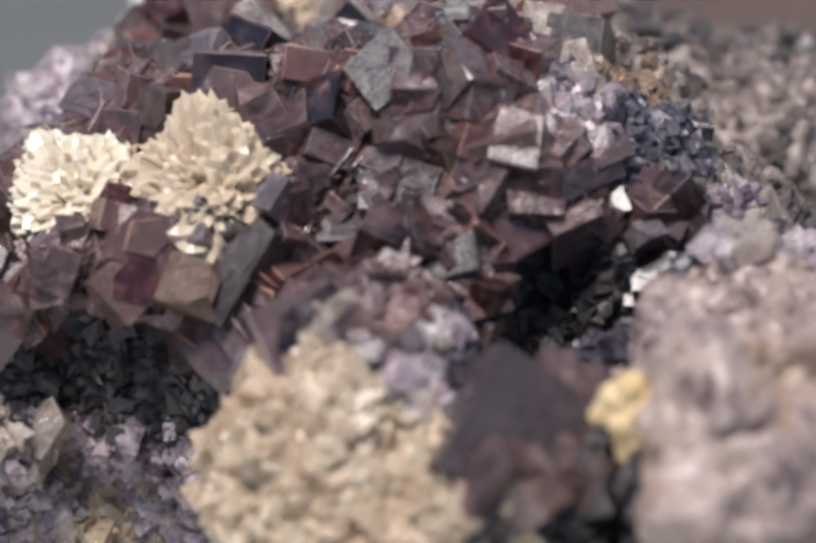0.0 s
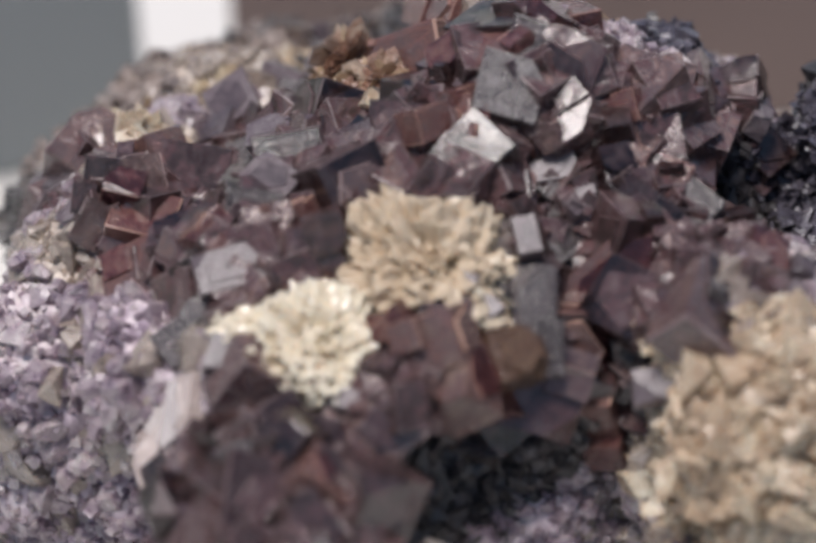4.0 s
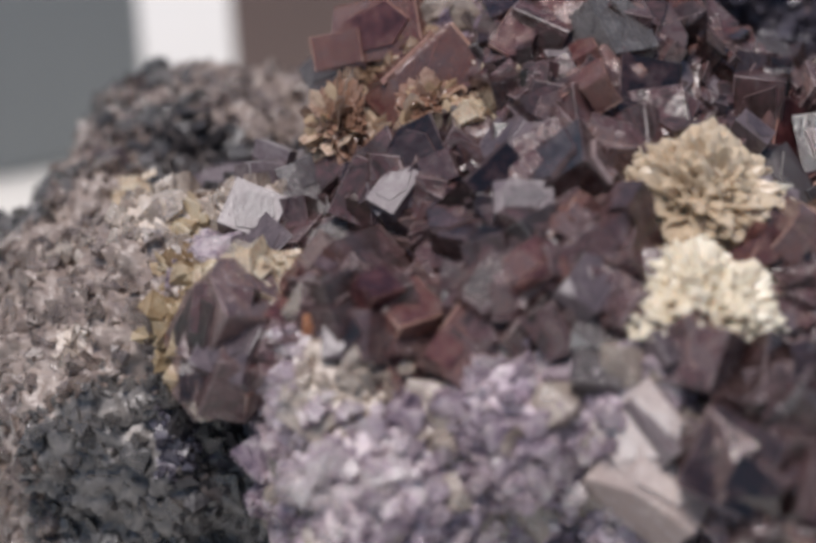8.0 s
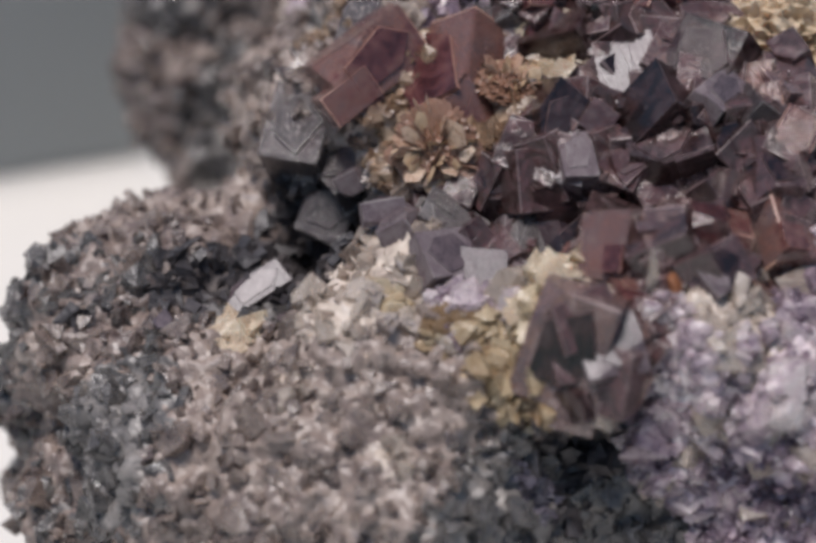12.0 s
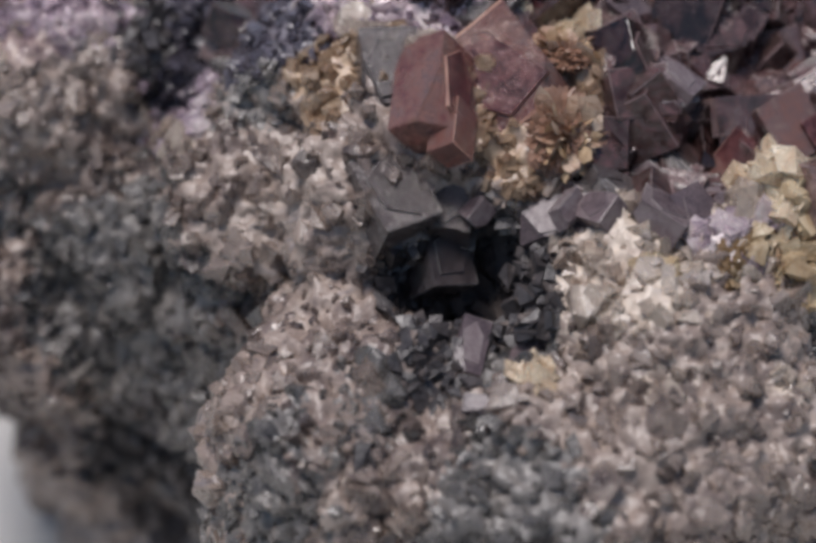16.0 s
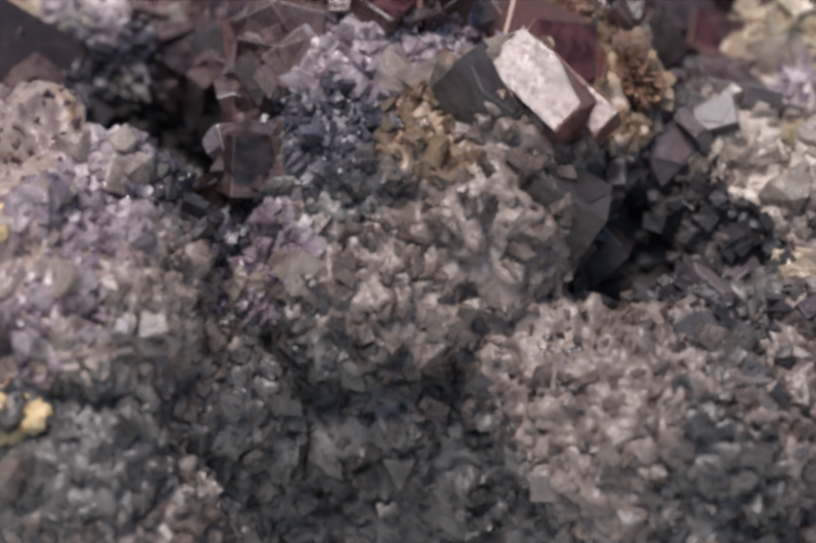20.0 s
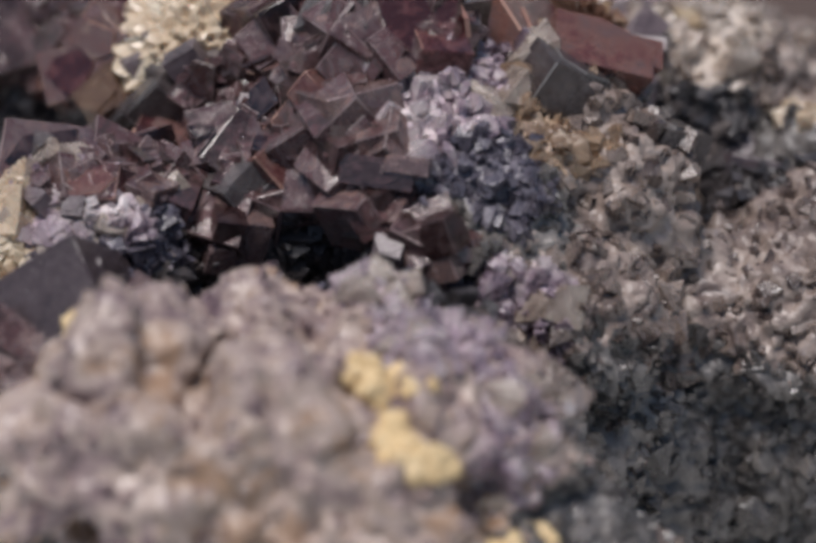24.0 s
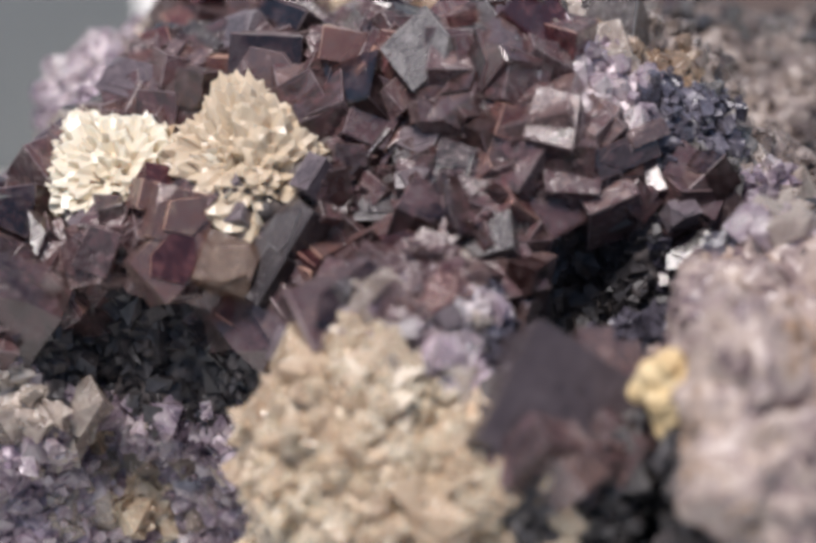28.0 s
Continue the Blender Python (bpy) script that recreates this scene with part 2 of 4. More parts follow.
lobe(0.10, 4.39, 4.75, 1.15)
lobe(-4.50, 2.08, 5.56, 0.90)
lobe(-4.14, 1.82, 5.69, 0.90)
lobe(-3.50, 2.13, 6.04, 0.90)
lobe(-3.07, 2.05, 6.19, 0.90)
lobe(-2.26, 2.71, 6.02, 0.90)
lobe(3.32, 2.96, 4.96, 0.90)
lobe(3.36, 2.72, 5.12, 0.80)
lobe(3.61, 2.73, 4.03, 0.90)
lobe(2.89, 3.85, 3.40, 0.90)
lobe(5.06, -3.09, 4.59, 1.00, False)
lobe(5.07, -3.43, 5.12, 1.00, False)
lobe(4.51, -2.58, 3.82, 0.80, False)
lobe(4.95, -2.84, 4.16, 0.90, False)
lobe(4.20, -3.05, 4.23, 0.90, False)
lobe(4.32, -3.49, 4.96, 0.90, False)
lobe(4.16, -2.66, 3.66, 0.80, False)
lobe(-5.43, -2.87, 4.13, 0.85)
lobe(-4.94, -2.61, 3.55, 0.85)
lobe(-5.45, -2.90, 5.11, 0.85)


def fused(name, balls, voxel, relax):
    """One closed skin round many balls (x, y, z, r in cm), as a mesh in metres."""
    bm = bmesh.new()
    for x, y, z, r in balls:
        m = Matrix.Translation((x / 100, y / 100, z / 100)) @ Matrix.Scale(r / 100, 4)
        bmesh.ops.create_icosphere(bm, subdivisions=2, radius=1.0, matrix=m)
    me = bpy.data.meshes.new(name)
    bm.to_mesh(me)
    bm.free()
    ob = new(name, me)
    md = ob.modifiers.new("skin", "REMESH")
    md.mode, md.voxel_size = "VOXEL", voxel
    sm = ob.modifiers.new("soft", "SMOOTH")
    sm.factor, sm.iterations = 0.5, relax
    made = bpy.data.meshes.new_from_object(ob.evaluated_get(bpy.context.evaluated_depsgraph_get()))
    bpy.data.objects.remove(ob)
    made.name = name
    return made


def points_of(me):
    """Vertex places and normals of a mesh, as arrays."""
    co, no = np.empty(len(me.vertices) * 3), np.empty(len(me.vertices) * 3)
    me.vertices.foreach_get("co", co)
    me.vertex_normals.foreach_get("vector", no)
    return co.reshape(-1, 3), no.reshape(-1, 3)


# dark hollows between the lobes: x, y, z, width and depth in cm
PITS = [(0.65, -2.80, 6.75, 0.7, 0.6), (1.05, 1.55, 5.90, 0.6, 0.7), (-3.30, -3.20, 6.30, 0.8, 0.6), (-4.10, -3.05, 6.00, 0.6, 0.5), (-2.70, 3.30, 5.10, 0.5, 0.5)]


def body_mesh():
    balls = []
    for x, y, z, r, flank in LOBES:
        balls.append((x, y, z, r))
        n = math.hypot(x - 0.2, y + 0.6) + 1e-6
        depth = z - 1.3 if flank else 0.0
        while depth > 0.2:                      # the flank under each lobe, down to the table
            k = 1 - 0.05 * (z - depth) if x > 1 and y < -3.9 else 1 - 0.012 * (z - depth)
            if x > 2.5 and -3.9 <= y < -1.2:    # an overhang beside the outer mass
                k = 1 - 0.11 * (z - depth)
            balls.append((x * k, y * k, depth, r * 1.05))
            depth -= 1.3
    balls.append((0, -0.5, 3.0, 3.4))
    me = fused("matrix_rock", balls, 0.00056, 6)
    p, n = points_of(me)
    for i in range(len(p)):
        q = Vector(p[i] * 100)
        s = 0.16 * noise.fractal(q * 1.5, 0.9, 2.0, 4) + 0.10 * (0.45 - noise.voronoi(q * 4.0)[0][0])
        s += 0.075 * (0.4 - abs(noise.noise(q * 4.6 + Vector((7, 3, 1))))) + 0.05 * (0.4 - abs(noise.noise(q * 9.0)))
        if q.y < -4 and q.x > 0.9:              # the knobbly outer mass: broad lumps, little fine relief
            s = 0.34 * s + 0.4 * noise.fractal(q * 1.35 + Vector((3, 1, 2)), 1.0, 2.0, 3) + 0.05
        p[i] += n[i] * s / 100
    for x, y, z, r, deep in PITS:
        d = np.linalg.norm(p * 100 - np.array((x, y, z)), axis=1) / r
        p = p - n * (deep / 100 * np.exp(-d * d))[:, None]
    # crystal facets: each small cell of the skin is a plane tilted its own way
    order = np.random.default_rng(4)
    seeds, cells = [], set()
    for i in order.permutation(len(p)):
        c = tuple(np.floor(p[i] / 0.0021).astype(int))
        if c not in cells:
            cells.add(c)
            seeds.append(i)
    tree = kdtree.KDTree(len(seeds))
    for j, i in enumerate(seeds):
        tree.insert(p[i], j)
    tree.balance()
    tilt = order.normal(0, 0.33, (len(seeds), 3))
    lift = order.uniform(-0.0003, 0.0005, len(seeds))
    near = np.array([tree.find(q)[1] for q in p])
    away = p - p[np.array(seeds)][near]
    calm = np.where((p[:, 1] < -0.04) & (p[:, 0] > 0.009), 0.35, 1.0)
    p = p + n * (calm * (np.sum(away * tilt[near], axis=1) + lift[near]))[:, None]
    p[:, 2] = np.maximum(p[:, 2], 0.0)
    me.vertices.foreach_set("co", p.ravel())
    me.polygons.foreach_set("use_smooth", np.ones(len(me.polygons), dtype=bool))
    me.update()
    return me


rock = new("matrix_rock", body_mesh())
rock.data.materials.append(MATRIX)
rock.parent = specimen
tagged(rock, "rough dark rock that carries the crystals")
SKIN, FACING = points_of(rock.data)
SKIN = SKIN * 100
ZONES = []


def zone(kind, x, y, z, r):
    ZONES.append((kind, x, y, z, r))


zone("lilac", -5.15, 1.55, 6.17, 0.6)
zone("cream", -1.94, 2.72, 6.66, 0.5)
zone("orange", -0.85, 0.50, 7.61, 0.5)
zone("lilac", 0.84, -1.51, 8.00, 0.8)
zone("indigo", 1.61, -1.22, 7.64, 0.4)
zone("beige", 2.80, 1.76, 6.00, 0.8)
zone("slate", 1.92, -2.04, 7.26, 0.5)
zone("lilac", 2.80, -1.81, 6.50, 0.6)
zone("knob", 2.01, -4.99, 7.47, 1.1)
zone("hollow_shade", 0.82, -3.03, 6.93, 0.6)
zone("hollow_shade", 1.12, -3.03, 6.64, 0.5)
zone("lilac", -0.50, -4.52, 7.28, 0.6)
zone("hollow_shade", -4.60, -2.83, 5.76, 0.4)
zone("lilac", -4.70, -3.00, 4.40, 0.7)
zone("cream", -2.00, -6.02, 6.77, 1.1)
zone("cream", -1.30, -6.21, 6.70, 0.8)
zone("hollow_shade", 0.96, -6.19, 6.11, 0.7)
zone("hollow_shade", -3.35, -3.20, 6.35, 0.6)
zone("hollow_shade", -3.50, -3.00, 6.70, 0.5)
zone("hollow_shade", -2.90, -3.15, 6.75, 0.45)
zone("hollow_shade", -2.30, -3.50, 6.55, 0.4)
zone("hollow_shade", -2.75, -3.35, 6.35, 0.5)
zone("lilac", -4.84, 1.25, 6.05, 0.7)
zone("lilac", -5.00, 1.50, 4.00, 0.8)
zone("lilac", -1.42, 3.04, 6.75, 0.7)
zone("orange", -0.75, 0.69, 7.61, 0.5)
zone("lilac", 0.74, -1.91, 8.09, 0.5)
zone("indigo", 1.83, -2.64, 6.66, 0.6)
zone("lilac", -0.80, -4.71, 7.45, 0.5)
zone("cream", -2.10, -6.21, 6.61, 1.0)
zone("hollow_shade", -4.50, -2.92, 5.75, 0.6)
zone("beige", -0.71, 4.10, 6.17, 1.1)
zone("slate", -2.19, 4.32, 5.02, 0.7)
zone("frost", -3.95, 2.08, 6.71, 0.5)
zone("lilac", -5.12, 2.05, 6.24, 1.0)
zone("lilac", -4.84, 0.47, 6.64, 0.6)
zone("lilac", -5.40, -0.62, 6.09, 0.6)
zone("hollow_shade", -4.09, -2.97, 6.32, 0.6)
zone("indigo", 2.22, -2.93, 6.54, 0.7)
zone("orange", -0.35, 0.87, 7.40, 0.6)
zone("hollow_shade", 3.00, 3.19, 5.65, 0.5)
zone("lilac", -2.40, -3.90, 4.00, 0.7)
zone("beige", -0.81, 3.91, 6.36, 1.1)
zone("orange", -1.91, 3.42, 6.39, 0.4)
zone("slate", -2.29, 4.32, 4.92, 0.8)
zone("hollow_shade", -2.65, 3.15, 5.27, 0.4)
zone("lilac", -4.90, 2.15, 6.41, 1.0)
zone("cream", -1.04, 0.21, 7.61, 0.4)
zone("orange", -0.24, 1.16, 7.43, 0.5)
zone("beige", -0.01, 4.59, 5.86, 1.5)
zone("slate", 3.10, 3.09, 5.77, 0.6)
zone("amber", -1.91, 3.53, 6.39, 0.5)
zone("beige", 1.53, 1.20, 6.77, 0.6)
zone("orange", -0.23, 1.46, 7.35, 0.5)
zone("lilac", -3.92, 2.77, 5.56, 1.0)
zone("frost", -4.03, 2.27, 6.51, 0.5)
zone("indigo", -2.47, 3.90, 5.04, 0.5)
zone("hollow_shade", -2.64, 3.15, 5.17, 0.4)
zone("beige", 4.00, -2.60, 6.69, 0.9)
zone("slate", 4.20, -2.40, 4.40, 0.8)
zone("beige", 2.36, 0.17, 6.86, 0.8)
zone("orange", 1.57, -0.32, 7.47, 0.5)
zone("orange", -0.55, 0.68, 7.40, 0.5)
zone("hollow_shade", 1.58, 1.36, 5.82, 0.5)
zone("frost", -0.22, 3.12, 6.44, 0.9)
zone("beige", 3.00, 3.09, 5.66, 0.9)
zone("beige", 0.59, 4.69, 5.76, 0.9)
zone("amber", -2.22, 3.21, 6.59, 0.4)
zone("slate", -2.98, 3.09, 4.23, 0.6)
zone("lilac", 3.19, -3.70, 7.22, 0.7)
zone("hollow_shade", 2.72, -2.92, 7.03, 0.4)
zone("beige", 4.00, -2.60, 6.69, 0.7)
zone("beige", 3.30, -0.80, 6.30, 1.2)
zone("indigo", 2.10, -1.43, 7.53, 0.6)
zone("orange", 1.68, -0.52, 7.48, 0.5)
zone("slate", 4.00, -1.90, 4.70, 0.8)
zone("hollow_shade", 3.40, -1.70, 2.40, 0.4)
zone("hollow_shade", 1.05, 1.21, 6.17, 0.4)
zone("hollow_shade", 0.79, 2.27, 6.08, 0.4)
zone("frost", -0.31, 3.51, 6.55, 0.9)
zone("beige", 4.00, 2.27, 5.72, 0.9)
zone("slate", 2.90, 3.09, 5.86, 0.6)
zone("slate", 2.00, 4.91, 5.40, 0.8)
zone("indigo", -0.50, -4.92, 6.96, 0.6)
zone("hollow_shade", -0.30, -4.02, 6.15, 0.5)
zone("lilac", 3.78, -3.79, 7.49, 0.8)
zone("lilac", 4.76, -3.70, 6.96, 0.6)
zone("indigo", 1.62, -1.73, 7.56, 0.7)
zone("orange", 1.67, -0.22, 7.46, 0.5)
zone("beige", 2.37, -0.72, 6.65, 1.1)
zone("slate", 3.40, -1.10, 5.70, 1.0)
zone("slate", 5.56, -2.81, 5.79, 1.0)
zone("beige", 3.40, 1.66, 5.87, 0.8)
zone("slate", 4.00, 2.78, 5.58, 0.8)
zone("frost", -1.43, 2.74, 6.54, 0.6)
zone("hollow_shade", 0.79, 2.27, 6.08, 0.6)
zone("hollow_shade", -4.10, -2.98, 6.02, 0.6)
zone("cream", -1.20, -6.11, 6.59, 0.8)
zone("indigo", -0.30, -4.22, 7.21, 0.5)
zone("hollow_shade", 0.51, -3.12, 6.81, 0.5)
zone("knob", 3.48, -5.58, 7.86, 1.4)
zone("knob", 4.48, -4.49, 7.30, 0.8)
zone("indigo", 1.61, -1.43, 7.65, 0.5)
zone("slate", 2.27, -1.03, 6.96, 0.7)
zone("beige", 1.56, -0.02, 7.46, 0.5)
zone("beige", 2.30, 1.37, 5.83, 0.6)
zone("slate", 3.10, 0.60, 3.70, 0.9)
zone("slate", 1.20, 3.00, 5.77, 0.5)
zone("lilac", 0.64, -1.81, 8.19, 0.5)
zone("plum", -3.51, 0.20, 7.56, 0.7)
zone("plum", -1.18, -1.67, 7.95, 0.7)
zone("plum", -0.18, -2.40, 7.68, 0.6)
zone("plum", -2.88, -2.66, 6.84, 0.6)
zone("plum", -1.48, -2.33, 7.15, 0.5)
zone("plum", 0.62, -2.83, 7.52, 0.5)
zone("plum", -1.20, -4.71, 7.43, 0.5)
zone("plum", -3.68, -2.88, 6.93, 0.5)
zone("plum", -2.53, 0.01, 7.72, 0.5)
zone("plum", -0.06, -1.50, 8.46, 0.5)
zone("plum", -2.01, -2.69, 6.97, 0.5)
zone("plum", -2.22, -0.59, 7.72, 0.5)
zone("plum", -0.58, -1.59, 8.09, 0.5)
zone("plum", -1.60, -2.71, 6.56, 0.6)
zone("plum", -2.38, -2.40, 7.56, 0.5)
zone("plum", -6.19, -2.42, 6.69, 0.6)
zone("plum", -3.70, -0.50, 7.47, 0.5)
zone("plum", -4.80, -2.07, 6.57, 0.6)
zone("plum", -3.18, -2.86, 6.73, 0.6)
zone("plum", -1.44, 1.32, 6.38, 0.6)
zone("plum", -3.32, -0.30, 7.64, 0.6)
zone("plum", -1.61, -0.78, 8.03, 0.5)
zone("plum", -0.88, -1.68, 7.86, 0.6)
zone("plum", -1.21, -3.17, 6.95, 0.7)
zone("plum", -4.00, 0.10, 7.49, 0.5)
zone("plum", -5.99, -1.92, 6.68, 0.6)
zone("plum", -1.94, 1.01, 6.78, 0.6)
zone("plum", -3.69, 0.60, 7.26, 0.5)
zone("plum", -2.32, -0.59, 7.72, 0.6)
zone("plum", -2.17, -2.21, 7.65, 0.6)
zone("plum", -3.29, 1.10, 6.61, 0.5)
zone("plum", -1.74, 2.03, 6.47, 0.4)
zone("plum", -1.03, 1.42, 6.47, 0.6)
zone("plum", -1.94, 0.81, 7.17, 0.5)
zone("plum", -3.11, 1.51, 7.01, 0.5)
zone("plum", -1.04, 0.50, 7.62, 0.5)
zone("plum", -2.38, -1.35, 7.63, 0.7)
zone("plum", -3.40, 0.50, 7.45, 0.5)
zone("plum", -2.90, 3.19, 6.50, 0.4)
zone("plum", -1.64, 1.21, 6.79, 0.7)
zone("plum", -2.83, 1.41, 6.82, 0.6)
zone("plum", -0.39, -2.80, 7.35, 0.5)
zone("plum", -1.12, -4.10, 7.39, 0.5)
zone("plum", 0.82, -2.43, 7.75, 0.5)
zone("plum", -3.47, -2.68, 6.93, 0.5)
zone("plum", -1.17, -1.77, 7.65, 0.5)
zone("plum", 0.11, -5.97, 7.11, 0.6)
zone("plum", 0.30, -5.97, 6.91, 0.6)
zone("knob", 2.64, -6.65, 8.03, 0.7)
zone("knob", 3.90, -6.30, 7.39, 0.8)
zone("knob", 2.69, -7.50, 7.30, 0.7)
zone("knob", 3.30, -7.20, 7.60, 0.8)
zone("knob", 4.78, -5.00, 7.15, 0.8)
zone("cream", -0.80, -6.50, 6.28, 0.8)
zone("cream", -0.60, -6.70, 6.19, 0.7)
zone("hollow_shade", 0.41, -3.22, 6.70, 0.5)
zone("hollow_shade", 0.71, -2.92, 6.42, 0.4)
zone("hollow_shade", 2.20, 2.89, 5.93, 0.4)
zone("hollow_shade", 1.90, 2.39, 5.74, 0.3)
zone("plum", 1.93, -2.35, 7.17, 0.2)
zone("hollow_shade", -0.11, -6.90, 6.40, 0.4)
zone("amber", -0.41, 3.22, 6.44, 0.4)
zone("cream", 1.20, 3.40, 5.87, 0.2)
zone("amber", -1.62, 3.33, 6.57, 0.3)
zone("orange", -2.60, 3.41, 6.51, 0.2)
zone("frost", -4.15, 2.07, 6.63, 0.4)
zone("frost", -4.33, 2.36, 6.23, 0.3)
zone("hollow_shade", -2.47, 3.69, 5.25, 0.3)
zone("hollow_shade", -2.91, -3.17, 6.56, 0.3)
zone("hollow_shade", -2.61, -2.86, 6.87, 0.3)
zone("indigo", 1.82, -3.62, 6.73, 0.6)
zone("cream", -4.70, -3.10, 4.20, 0.3)
zone("cream", -4.70, -3.30, 3.00, 0.3)
zone("cream", -4.60, -2.80, 4.60, 0.3)
zone("frost", 0.09, 4.49, 5.96, 0.6)
zone("frost", -0.21, 3.80, 6.56, 0.4)
zone("frost", -1.10, 4.70, 5.77, 0.3)
zone("frost", -4.90, -3.40, 4.90, 0.5)
zone("cream", -4.30, -3.00, 3.90, 0.3)
zone("lilac", -4.50, -2.80, 4.40, 0.5)
zone("knob", 3.08, -4.58, 7.51, 0.6)
zone("knob", 4.18, -3.89, 7.40, 0.7)
zone("knob", 4.85, -3.61, 6.87, 0.6)
zone("hollow_shade", -1.53, -3.56, 6.56, 0.3)
zone("hollow_shade", -4.09, -2.78, 6.82, 0.2)
zone("lilac", -1.51, -4.60, 7.55, 0.5)
zone("lilac", -1.10, -5.01, 7.42, 0.3)
zone("frost", -1.92, -4.59, 7.36, 0.3)
zone("lilac", -5.30, -3.50, 4.60, 0.9)
zone("lilac", -4.80, -3.29, 5.19, 0.3)
zone("frost", -5.40, -3.60, 5.50, 0.4)
zone("knob", 4.09, -3.10, 7.26, 0.5)
zone("knob", 4.76, -3.60, 6.97, 0.4)
zone("indigo", 1.60, -4.00, 6.41, 0.7)
zone("hollow_shade", -0.29, -2.90, 7.36, 0.3)
zone("lilac", -4.70, -3.40, 4.20, 0.6)
zone("frost", -5.10, -3.50, 4.30, 0.3)
zone("hollow_shade", 0.97, 1.34, 5.79, 0.3)
zone("hollow_shade", 1.59, 1.57, 5.73, 0.3)
zone("hollow_shade", 1.80, 2.18, 5.95, 0.3)
zone("hollow_shade", -2.65, 3.25, 5.27, 0.3)
zone("hollow_shade", -2.66, 3.47, 4.75, 0.3)
zone("hollow_shade", -2.55, 3.15, 5.26, 0.3)
zone("lilac", -0.90, -5.02, 7.33, 0.6)
zone("lilac", -0.60, -5.31, 7.06, 0.3)
zone("frost", -1.30, -5.32, 7.21, 0.2)
zone("lilac", 0.73, -2.02, 8.08, 0.5)
zone("lilac", 1.03, -2.33, 7.77, 0.3)
zone("lilac", -4.84, 0.57, 6.65, 0.7)
zone("beige", 5.39, -2.70, 4.80, 1.0)
zone("beige", 5.00, -2.50, 3.90, 0.8)

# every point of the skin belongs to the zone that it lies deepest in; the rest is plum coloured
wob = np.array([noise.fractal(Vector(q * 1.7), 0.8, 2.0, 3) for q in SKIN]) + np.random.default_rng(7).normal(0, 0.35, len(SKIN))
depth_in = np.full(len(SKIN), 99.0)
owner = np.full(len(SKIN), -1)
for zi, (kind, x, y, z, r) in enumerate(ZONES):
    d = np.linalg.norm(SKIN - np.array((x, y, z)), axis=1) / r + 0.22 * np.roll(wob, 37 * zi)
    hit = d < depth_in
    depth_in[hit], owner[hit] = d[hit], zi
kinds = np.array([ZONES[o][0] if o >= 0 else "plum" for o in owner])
# the rock itself takes a dull tint of what grows on it
tints = ["plum", "lilac", "cream", "beige", "slate", "indigo", "orange", "amber", "frost", "knob", "hollow_shade"]
for k in tints:
    rock.data.materials.append(SOLID[k])
slot = {k: i + 1 for i, k in enumerate(tints)}
loops = np.empty(len(rock.data.loops), dtype=np.int64)
rock.data.loops.foreach_get("vertex_index", loops)
starts = np.empty(len(rock.data.polygons), dtype=np.int64)
rock.data.polygons.foreach_get("loop_start", starts)
lut = np.array([slot[k] for k in kinds])
rock.data.polygons.foreach_set("material_index", np.where(np.isin(kinds, ("hollow_shade", "plum")), 0, lut)[loops[starts]])
rock.data.update()

rng = np.random.default_rng(11)


def turned(n):
    """n random rotations, as matrices."""
    q = rng.normal(size=(n, 4))
    q /= np.linalg.norm(q, axis=1)[:, None]
    w, x, y, z = q.T
    return np.stack([1 - 2 * (y * y + z * z), 2 * (x * y - z * w), 2 * (x * z + y * w),
                     2 * (x * y + z * w), 1 - 2 * (x * x + z * z), 2 * (y * z - x * w),
                     2 * (x * z - y * w), 2 * (y * z + x * w), 1 - 2 * (x * x + y * y)], -1).reshape(n, 3, 3)


def upright(normals, spread):
    """Rotations whose third axis follows the normals, leaning by about spread."""
    n = len(normals)
    a = normals + rng.normal(scale=spread, size=(n, 3))
    a /= np.linalg.norm(a, axis=1)[:, None]
    b = np.cross(a, rng.normal(size=(n, 3)))
    b /= np.linalg.norm(b, axis=1)[:, None]
    return np.stack([b, np.cross(a, b), a], -1)


def shape_of(kind):
    """Small crystal forms: corner places and faces, about one unit across."""
    bm = bmesh.new()
    if kind == "cube":
        bmesh.ops.create_cube(bm, size=1.0)
    elif kind == "block":
        bmesh.ops.create_cube(bm, size=1.0)
        for v in bm.verts:
            v.co += Vector([random.uniform(-0.1, 0.1) for _ in range(3)])
        g = bmesh.ops.bevel(bm, geom=bm.edges[:], offset=0.022, segments=1, affect="EDGES")
        for q in g["faces"]:
            q.material_index = 1
    elif kind == "pebble":
        for _ in range(13):
            d = Vector([random.gauss(0, 1) for _ in range(3)]).normalized()
            bm.verts.new(d * 0.55 * random.uniform(0.85, 1.1))
        bmesh.ops.convex_hull(bm, input=bm.verts[:])
    else:
        bmesh.ops.create_cube(bm, size=0.9)
        for v in bm.verts:
            v.co.x *= random.uniform(0.7, 1.5)
            v.co.y *= random.uniform(0.5, 1.2)
            v.co.z *= random.uniform(0.25, 0.8)
            v.co += Vector([random.uniform(-0.15, 0.15) for _ in range(3)])
    bmesh.ops.triangulate(bm, faces=[f for f in bm.faces if len(f.verts) > 4])
    v = np.array([tuple(p.co) for p in bm.verts])
    f = [tuple(p.index for p in q.verts) for q in bm.faces]
    rim = [q.material_index for q in bm.faces]
    bm.free()
    return v, f, rim


